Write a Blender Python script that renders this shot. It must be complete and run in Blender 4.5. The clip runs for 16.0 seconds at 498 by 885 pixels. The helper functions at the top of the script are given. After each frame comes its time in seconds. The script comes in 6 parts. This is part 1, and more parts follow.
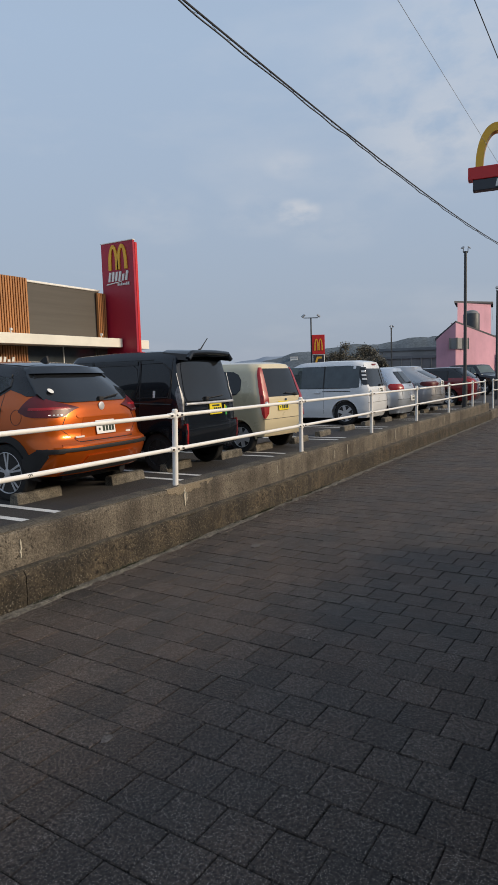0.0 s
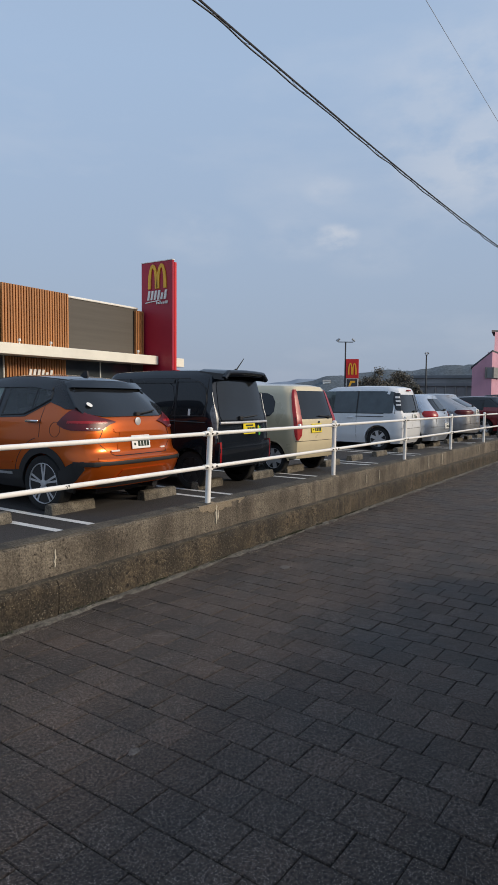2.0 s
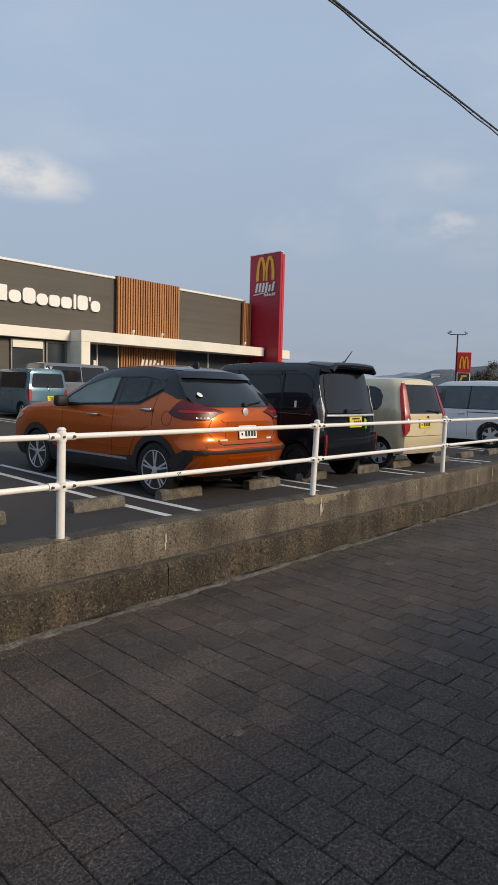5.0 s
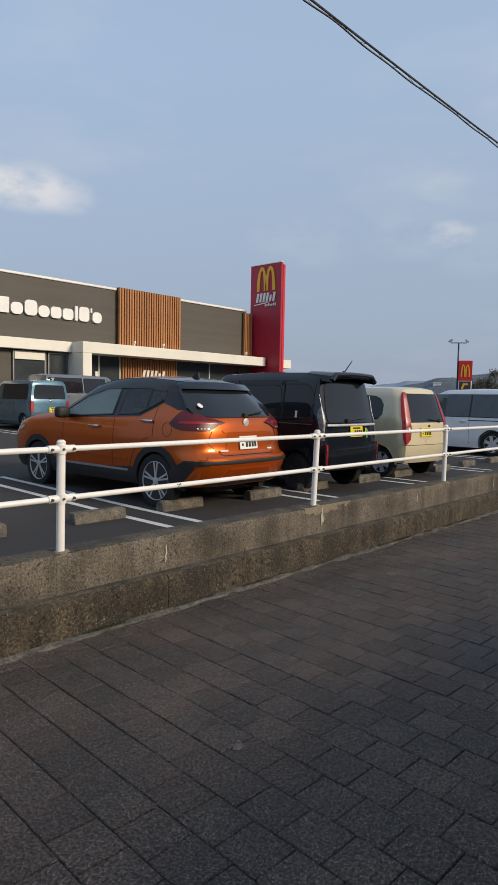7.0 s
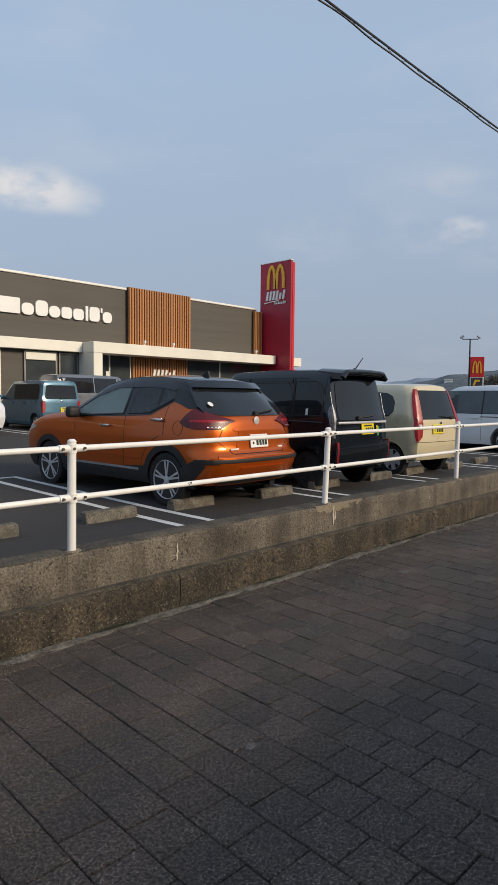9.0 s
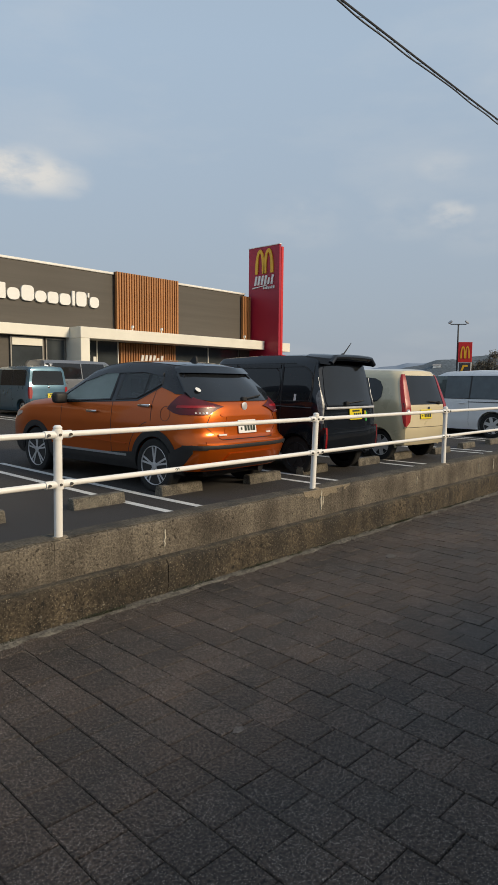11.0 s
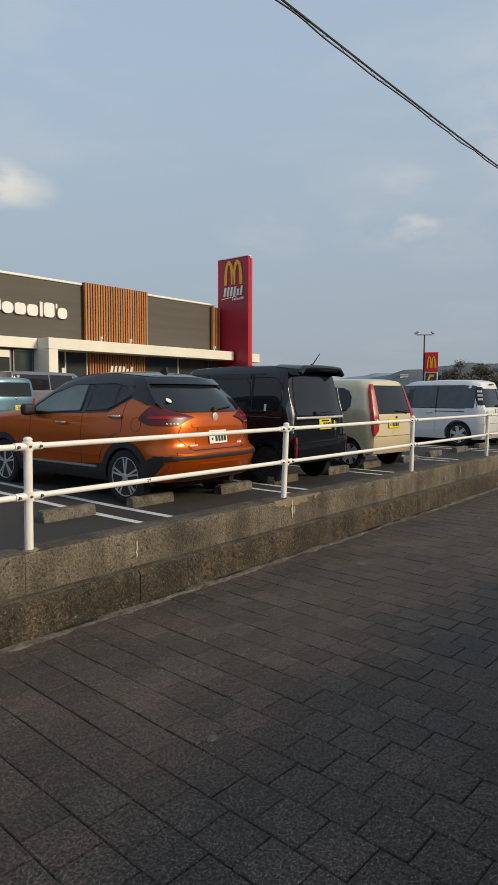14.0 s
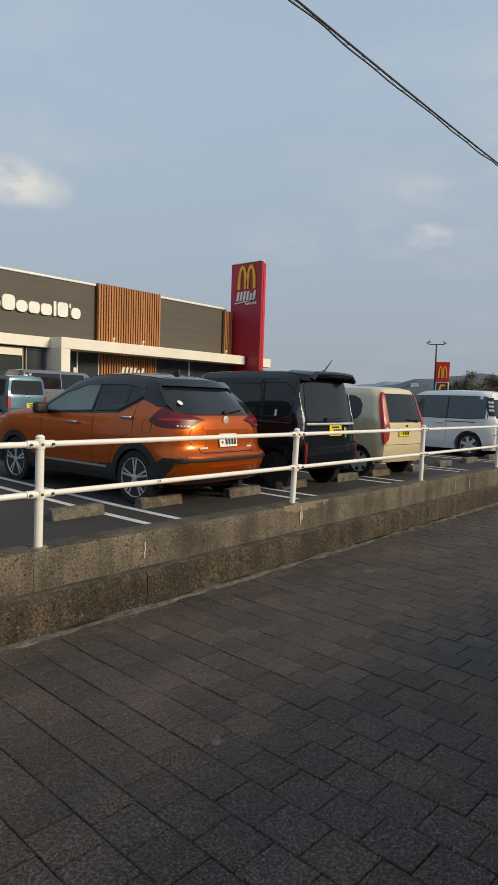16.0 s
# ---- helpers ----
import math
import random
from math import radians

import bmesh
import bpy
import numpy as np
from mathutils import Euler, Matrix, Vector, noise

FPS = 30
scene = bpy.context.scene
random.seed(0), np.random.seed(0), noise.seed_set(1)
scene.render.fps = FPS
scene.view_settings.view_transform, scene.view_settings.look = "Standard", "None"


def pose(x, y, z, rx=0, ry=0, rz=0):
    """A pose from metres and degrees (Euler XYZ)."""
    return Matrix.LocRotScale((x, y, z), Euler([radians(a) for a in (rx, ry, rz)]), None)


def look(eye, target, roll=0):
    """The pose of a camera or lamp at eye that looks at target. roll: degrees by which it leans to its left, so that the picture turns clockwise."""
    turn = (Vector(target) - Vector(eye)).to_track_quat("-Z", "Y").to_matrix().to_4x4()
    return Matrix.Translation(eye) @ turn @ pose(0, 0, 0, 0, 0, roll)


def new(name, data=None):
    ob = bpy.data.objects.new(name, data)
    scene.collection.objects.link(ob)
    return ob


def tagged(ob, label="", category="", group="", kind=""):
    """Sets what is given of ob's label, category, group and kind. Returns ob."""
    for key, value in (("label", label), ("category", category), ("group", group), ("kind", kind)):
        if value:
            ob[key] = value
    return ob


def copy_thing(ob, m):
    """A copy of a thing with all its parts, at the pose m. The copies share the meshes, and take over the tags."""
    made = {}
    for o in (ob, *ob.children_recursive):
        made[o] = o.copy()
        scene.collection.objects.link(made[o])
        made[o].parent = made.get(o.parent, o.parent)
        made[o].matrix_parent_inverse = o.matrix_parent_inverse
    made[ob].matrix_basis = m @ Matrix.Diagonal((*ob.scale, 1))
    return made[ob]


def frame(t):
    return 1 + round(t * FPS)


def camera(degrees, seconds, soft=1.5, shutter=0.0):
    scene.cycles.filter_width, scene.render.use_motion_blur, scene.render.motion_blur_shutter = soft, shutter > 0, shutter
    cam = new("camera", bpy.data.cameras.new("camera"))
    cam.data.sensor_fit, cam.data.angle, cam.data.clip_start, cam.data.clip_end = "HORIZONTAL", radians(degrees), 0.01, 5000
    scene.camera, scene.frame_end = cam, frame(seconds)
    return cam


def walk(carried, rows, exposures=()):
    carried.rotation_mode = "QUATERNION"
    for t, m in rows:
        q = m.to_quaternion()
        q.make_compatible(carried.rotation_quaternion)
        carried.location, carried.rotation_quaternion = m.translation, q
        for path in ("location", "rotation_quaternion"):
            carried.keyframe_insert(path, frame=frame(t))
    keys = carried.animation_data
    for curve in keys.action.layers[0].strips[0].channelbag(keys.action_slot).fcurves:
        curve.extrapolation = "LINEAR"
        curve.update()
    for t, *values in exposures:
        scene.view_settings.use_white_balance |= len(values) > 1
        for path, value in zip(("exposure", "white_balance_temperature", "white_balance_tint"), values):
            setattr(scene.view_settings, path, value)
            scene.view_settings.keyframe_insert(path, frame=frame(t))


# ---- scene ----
cam = camera(42.8, 16.0, soft=0.8)
PATH = [
    (0, (-2.293, 0.992, 1.679), (-0.579, 2.003, 1.475), -1.7),
    (0.5, (-2.297, 0.988, 1.679), (-0.586, 2.009, 1.516), -0.7),
    (1, (-2.31, 0.995, 1.686), (-0.614, 2.047, 1.552), -0.8),
    (1.5, (-2.333, 1.016, 1.684), (-0.636, 2.065, 1.549), 0.5),
    (2, (-2.347, 1.012, 1.68), (-0.677, 2.104, 1.542), 0.5),
    (2.5, (-2.365, 1.015, 1.691), (-0.725, 2.154, 1.578), 1.3),
    (3, (-2.368, 1.026, 1.689), (-0.739, 2.181, 1.583), 1.9),
    (3.5, (-2.374, 1.019, 1.69), (-0.739, 2.165, 1.583), 2.0),
    (4, (-2.38, 1.022, 1.684), (-0.82, 2.267, 1.564), 1.1),
    (4.5, (-2.382, 1.023, 1.682), (-0.862, 2.312, 1.522), 0.3),
    (5, (-2.392, 1.034, 1.678), (-0.92, 2.378, 1.51), 1.5),
    (7.5, (-2.374, 1.015, 1.691), (-0.911, 2.373, 1.564), 0.9),
    (8, (-2.368, 1.026, 1.685), (-0.925, 2.406, 1.566), 0.9),
    (10.5, (-2.358, 1.03, 1.684), (-0.899, 2.385, 1.5), 0.3),
    (11, (-2.346, 1.029, 1.683), (-0.881, 2.376, 1.495), 0.5),
    (11.5, (-2.356, 1.007, 1.688), (-0.863, 2.323, 1.492), 0.4),
    (12, (-2.362, 1.001, 1.687), (-0.852, 2.3, 1.502), 0.2),
    (12.5, (-2.373, 1.005, 1.682), (-0.87, 2.317, 1.538), 0.7),
    (13, (-2.368, 1.014, 1.687), (-0.88, 2.338, 1.516), 0.8),
    (13.5, (-2.361, 1.006, 1.687), (-0.867, 2.324, 1.513), 0.2),
    (14, (-2.383, 1.003, 1.684), (-0.854, 2.283, 1.529), 0.2),
    (14.5, (-2.38, 1.012, 1.688), (-0.872, 2.315, 1.526), 0.6),
    (15, (-2.391, 1.02, 1.692), (-0.886, 2.326, 1.523), 1.1),
    (15.5, (-2.396, 1.026, 1.683), (-0.906, 2.35, 1.525), 1.3),
    (16, (-2.398, 1.018, 1.68), (-0.885, 2.319, 1.539), 1.8),
]
EXPOSURES = [(0.0, 0, 6800, 10), (0.5, 0, 7150, 10), (1.0, 0, 6500, 10), (2.5, 0, 6450, 10), (4.0, 0, 6600, 10), (5.0, 0, 6830, 10), (8.0, 0, 6500, 10),
             (10.5, 0, 7100, 8), (13.0, 0, 7200, 7), (16.0, 0, 7200, 7)]
walk(cam, [(t, look(eye, target, roll)) for t, eye, target, roll in PATH], EXPOSURES)

# ---------------------------------------------------------------- world, sun
world = bpy.data.worlds.new("world")
scene.world = world
world.use_nodes = True
wt = world.node_tree
wt.nodes.clear()


def wnode(kind, **values):
    n = wt.nodes.new(kind)
    for k, v in values.items():
        n.inputs[k].default_value = v
    return n


SUN_EL, SUN_AZ = radians(24), radians(164)      # azimuth from +y towards +x
w_out, w_bg = wnode("ShaderNodeOutputWorld"), wnode("ShaderNodeBackground", Strength=0.15)
sky = wt.nodes.new("ShaderNodeTexSky")
sky.sky_type, sky.sun_disc, sky.sun_elevation, sky.sun_rotation = "NISHITA", False, SUN_EL, SUN_AZ
sky.air_density, sky.dust_density, sky.ozone_density = 1.0, 1.2, 1.5
w_co = wt.nodes.new("ShaderNodeTexCoord")
w_map = wt.nodes.new("ShaderNodeMapping")
w_map.inputs["Scale"].default_value = (1, 1, 3.2)
w_noise = wnode("ShaderNodeTexNoise", Scale=2.6, Detail=7.0, Roughness=0.55)
w_ramp = wt.nodes.new("ShaderNodeValToRGB")
w_ramp.color_ramp.elements[0].position, w_ramp.color_ramp.elements[1].position = 0.5, 0.8
w_mix = wt.nodes.new("ShaderNodeMixRGB")
w_mix.inputs[2].default_value = (4.7, 4.75, 4.95, 1)
w_haze = wt.nodes.new("ShaderNodeMixRGB")
w_haze.inputs[0].default_value, w_haze.inputs[2].default_value = 0.75, (2.9, 3.75, 5.0, 1)
w_sep = wt.nodes.new("ShaderNodeSeparateXYZ")
w_gr = wt.nodes.new("ShaderNodeMapRange")
for k, v in (("From Min", 0.0), ("From Max", 0.45), ("To Min", 0.92), ("To Max", 0.0)):
    w_gr.inputs[k].default_value = v
w_low = wt.nodes.new("ShaderNodeMixRGB")
w_low.inputs[2].default_value = (2.05, 2.42, 3.1, 1)
w_flat = wt.nodes.new("ShaderNodeMapping")
w_flat.inputs["Scale"].default_value = (1, 1, 2.0)
w_unit = wt.nodes.new("ShaderNodeVectorMath")
w_unit.operation = "NORMALIZE"
wt.links.new(w_co.outputs["Generated"], w_flat.inputs["Vector"]), wt.links.new(w_flat.outputs[0], w_unit.inputs[0])
w_puff = []
for way, size, gain in (((0.4518, 0.844, 0.286), 0.9978, 0.55), ((0.497, 0.8215, 0.28), 0.9988, 0.4), ((0.405, 0.868, 0.286), 0.9978, 0.5), ((0.8473, 0.472, 0.24), 0.9972, 0.14), ((0.8748, 0.4202, 0.24), 0.9993, 0.42),
                        ((0.7627, 0.6015, 0.2377), 0.996, 0.12), ((0.8528, 0.425, 0.3033), 0.9992, 0.16), ((0.9, 0.372, 0.222), 0.995, 0.1), ((0.907, 0.179, 0.381), 0.98, 0.26), ((0.93, 0.24, 0.3), 0.992, 0.14)):
    dot, rng_, mul = wt.nodes.new("ShaderNodeVectorMath"), wt.nodes.new("ShaderNodeMapRange"), wt.nodes.new("ShaderNodeMath")
    dot.operation, mul.operation = "DOT_PRODUCT", "MULTIPLY"
    dot.inputs[1].default_value = Vector((way[0], way[1], way[2] * 2.0)).normalized()
    rng_.interpolation_type = "SMOOTHSTEP"
    rng_.inputs["From Min"].default_value, rng_.inputs["From Max"].default_value = size, 1.0
    wt.links.new(w_unit.outputs[0], dot.inputs[0]), wt.links.new(dot.outputs["Value"], rng_.inputs["Value"])
    wt.links.new(rng_.outputs[0], mul.inputs[0])
    mul.inputs[1].default_value = gain
    w_puff.append(mul)
w_cl = wnode("ShaderNodeTexNoise", Scale=15.0, Detail=7.0, Roughness=0.55)
w_clr = wt.nodes.new("ShaderNodeMapRange")
w_clr.inputs["From Min"].default_value, w_clr.inputs["From Max"].default_value = 0.36, 0.6
wt.links.new(w_flat.outputs[0], w_cl.inputs["Vector"]), wt.links.new(w_cl.outputs["Fac"], w_clr.inputs["Value"])
w_sum = w_puff[0]
for other in w_puff[1:]:
    add_ = wt.nodes.new("ShaderNodeMath")
    wt.links.new(w_sum.outputs[0], add_.inputs[0]), wt.links.new(other.outputs[0], add_.inputs[1])
    w_sum = add_
w_pm = wt.nodes.new("ShaderNodeMath")
w_pm.operation, w_pm.use_clamp = "MULTIPLY", True
wt.links.new(w_sum.outputs[0], w_pm.inputs[0]), wt.links.new(w_clr.outputs[0], w_pm.inputs[1])
w_all = wt.nodes.new("ShaderNodeMath")
w_all.use_clamp = True
w_fac = wt.nodes.new("ShaderNodeMath")
w_fac.operation = "MULTIPLY"
w_fac.inputs[1].default_value = 0.25
for a, b in ((w_co.outputs["Generated"], w_map.inputs["Vector"]), (w_map.outputs[0], w_noise.inputs["Vector"]),
             (w_noise.outputs["Fac"], w_ramp.inputs[0]), (sky.outputs[0], w_haze.inputs[1]),
             (w_co.outputs["Generated"], w_sep.inputs[0]), (w_sep.outputs["Z"], w_gr.inputs["Value"]),
             (w_gr.outputs[0], w_low.inputs[0]), (w_haze.outputs[0], w_low.inputs[1]),
             (w_ramp.outputs["Color"], w_fac.inputs[0]), (w_fac.outputs[0], w_all.inputs[0]), (w_pm.outputs[0], w_all.inputs[1]), (w_all.outputs[0], w_mix.inputs[0]),
             (w_low.outputs[0], w_mix.inputs[1]), (w_mix.outputs[0], w_bg.inputs["Color"]),
             (w_bg.outputs[0], w_out.inputs["Surface"])):
    wt.links.new(a, b)

sun = new("sun", bpy.data.lights.new("sun", "SUN"))
sun.data.energy, sun.data.angle, sun.data.color = 3.0, radians(14), (1.0, 0.84, 0.64)
to_sun = Vector((math.sin(SUN_AZ) * math.cos(SUN_EL), math.cos(SUN_AZ) * math.cos(SUN_EL), math.sin(SUN_EL)))
sun.matrix_world = look(to_sun * 50, (0, 0, 0))


# ---------------------------------------------------------------- materials
def mat(name, base, rough=0.6, metal=0.0, vary=0.18, scale=6.0, bump=0.0, bscale=80.0, coat=0.0, second=None,
        fine=0.0, spread=0.0, alpha=1.0, stretch=(1, 1, 1), speck=None, streak=None, fleck=None, world_space=False, coat_rough=0.04):
    """Principled surface: broad stains (scale), fine grain (bscale), relief, and a tone of its own for each piece (spread)."""
    m = bpy.data.materials.new(name)
    m.use_nodes = True
    t = m.node_tree
    p = t.nodes["Principled BSDF"]
    p.inputs["Roughness"].default_value, p.inputs["Metallic"].default_value = rough, metal
    p.inputs["Coat Weight"].default_value, p.inputs["Coat Roughness"].default_value = coat, coat_rough
    co, mp = t.nodes.new("ShaderNodeTexCoord"), t.nodes.new("ShaderNodeMapping")
    mp.inputs["Scale"].default_value = stretch
    place = t.nodes.new("ShaderNodeNewGeometry").outputs["Position"] if world_space else co.outputs["Object"]
    t.links.new(place, mp.inputs["Vector"])
    n1 = t.nodes.new("ShaderNodeTexNoise")
    n1.inputs["Scale"].default_value, n1.inputs["Detail"].default_value, n1.inputs["Roughness"].default_value = scale, 6, 0.62
    n2 = t.nodes.new("ShaderNodeTexNoise")
    n2.inputs["Scale"].default_value, n2.inputs["Detail"].default_value = bscale, 4
    for n in (n1, n2):
        t.links.new(mp.outputs[0], n.inputs["Vector"])
    dark = second or tuple(c * (1 - vary) for c in base)
    light = tuple(min(1.0, c * (1 + vary)) for c in base)
    r = t.nodes.new("ShaderNodeValToRGB")
    r.color_ramp.elements[0].position, r.color_ramp.elements[1].position = 0.32, 0.68
    r.color_ramp.elements[0].color, r.color_ramp.elements[1].color = (*dark, 1), (*light, 1)
    t.links.new(n1.outputs["Fac"], r.inputs[0])
    out = r.outputs[0]
    if fine:
        q = t.nodes.new("ShaderNodeMapRange")
        for k, v in (("From Min", 0.3), ("From Max", 0.7), ("To Min", 1 - fine), ("To Max", 1 + fine)):
            q.inputs[k].default_value = v
        t.links.new(n2.outputs["Fac"], q.inputs["Value"])
        h = t.nodes.new("ShaderNodeVectorMath")
        h.operation = "SCALE"
        t.links.new(out, h.inputs[0]), t.links.new(q.outputs[0], h.inputs["Scale"])
        out = h.outputs[0]
    if streak:
        m2 = t.nodes.new("ShaderNodeMapping")
        m2.inputs["Scale"].default_value = streak[1]
        t.links.new(co.outputs["Object"], m2.inputs["Vector"])
        n4 = t.nodes.new("ShaderNodeTexNoise")
        n4.inputs["Scale"].default_value, n4.inputs["Detail"].default_value, n4.inputs["Roughness"].default_value = 1.0, 5, 0.6
        t.links.new(m2.outputs[0], n4.inputs["Vector"])
        q = t.nodes.new("ShaderNodeMapRange")
        for k, v in (("From Min", 0.36), ("From Max", 0.6), ("To Min", 1 - streak[0]), ("To Max", 1.0)):
            q.inputs[k].default_value = v
        t.links.new(n4.outputs["Fac"], q.inputs["Value"])
        h = t.nodes.new("ShaderNodeVectorMath")
        h.operation = "SCALE"
        t.links.new(out, h.inputs[0]), t.links.new(q.outputs[0], h.inputs["Scale"])
        out = h.outputs[0]
    if speck:
        n3 = t.nodes.new("ShaderNodeTexNoise")
        n3.inputs["Scale"].default_value, n3.inputs["Detail"].default_value = speck[0], 2
        t.links.new(mp.outputs[0], n3.inputs["Vector"])
        q = t.nodes.new("ShaderNodeMapRange")
        for k, v in (("From Min", speck[1]), ("From Max", speck[1] + 0.08)):
            q.inputs[k].default_value = v
        t.links.new(n3.outputs["Fac"], q.inputs["Value"])
        h = t.nodes.new("ShaderNodeMixRGB")
        h.inputs[2].default_value = (*speck[2], 1)
        t.links.new(q.outputs[0], h.inputs[0]), t.links.new(out, h.inputs[1])
        out = h.outputs[0]
    if fleck:
        # scattered stone chips: (cells a metre, chip size in cells, colour, share of cells that hold one)
        vo = t.nodes.new("ShaderNodeTexVoronoi")
        vo.inputs["Scale"].default_value = fleck[0]
        t.links.new(mp.outputs[0], vo.inputs["Vector"])
        q = t.nodes.new("ShaderNodeMapRange")
        for k, v in (("From Min", fleck[1] * 0.75), ("From Max", fleck[1] * 1.1), ("To Min", 1.0), ("To Max", 0.0)):
            q.inputs[k].default_value = v
        t.links.new(vo.outputs["Distance"], q.inputs["Value"])
        sp = t.nodes.new("ShaderNodeSeparateColor")
        t.links.new(vo.outputs["Color"], sp.inputs[0])
        pick = t.nodes.new("ShaderNodeMapRange")
        for k, v in (("From Min", 1 - fleck[3]), ("From Max", 1.0), ("To Min", 0.0), ("To Max", 1.0)):
            pick.inputs[k].default_value = v
        t.links.new(sp.outputs[0], pick.inputs["Value"])
        mu = t.nodes.new("ShaderNodeMath")
        mu.operation = "MULTIPLY"
        t.links.new(q.outputs[0], mu.inputs[0]), t.links.new(pick.outputs[0], mu.inputs[1])
        h = t.nodes.new("ShaderNodeMixRGB")
        h.inputs[2].default_value = (*fleck[2], 1)
        t.links.new(mu.outputs[0], h.inputs[0]), t.links.new(out, h.inputs[1])
        out = h.outputs[0]
    if spread:
        oi = t.nodes.new("ShaderNodeObjectInfo")
        gi = t.nodes.new("ShaderNodeNewGeometry")
        add = t.nodes.new("ShaderNodeMath")
        add.operation = "ADD"
        t.links.new(oi.outputs["Random"], add.inputs[0]), t.links.new(gi.outputs["Random Per Island"], add.inputs[1])
        fr = t.nodes.new("ShaderNodeMath")
        fr.operation = "FRACT"
        t.links.new(add.outputs[0], fr.inputs[0])
        q = t.nodes.new("ShaderNodeMapRange")
        q.inputs["To Min"].default_value, q.inputs["To Max"].default_value = 1 - spread, 1 + spread
        t.links.new(fr.outputs[0], q.inputs["Value"])
        h = t.nodes.new("ShaderNodeVectorMath")
        h.operation = "SCALE"
        t.links.new(out, h.inputs[0]), t.links.new(q.outputs[0], h.inputs["Scale"])
        out = h.outputs[0]
    t.links.new(out, p.inputs["Base Color"])
    if bump:
        b = t.nodes.new("ShaderNodeBump")
        b.inputs["Strength"].default_value, b.inputs["Distance"].default_value = bump, 0.01
        t.links.new(n2.outputs["Fac"], b.inputs["Height"])
        t.links.new(b.outputs[0], p.inputs["Normal"])
    rr = t.nodes.new("ShaderNodeMapRange")
    for k, v in (("From Min", 0.3), ("From Max", 0.7), ("To Min", max(0.02, rough * 0.85)), ("To Max", min(1, rough * 1.15))):
        rr.inputs[k].default_value = v
    t.links.new(n1.outputs["Fac"], rr.inputs["Value"])
    t.links.new(rr.outputs[0], p.inputs["Roughness"])
    p.inputs["Alpha"].default_value = alpha
    return m


def glass(name, tint, alpha):
    m = mat(name, tint, 0.05, 0, 0.1, 2, alpha=alpha)
    m.node_tree.nodes["Principled BSDF"].inputs["IOR"].default_value = 1.5
    return m


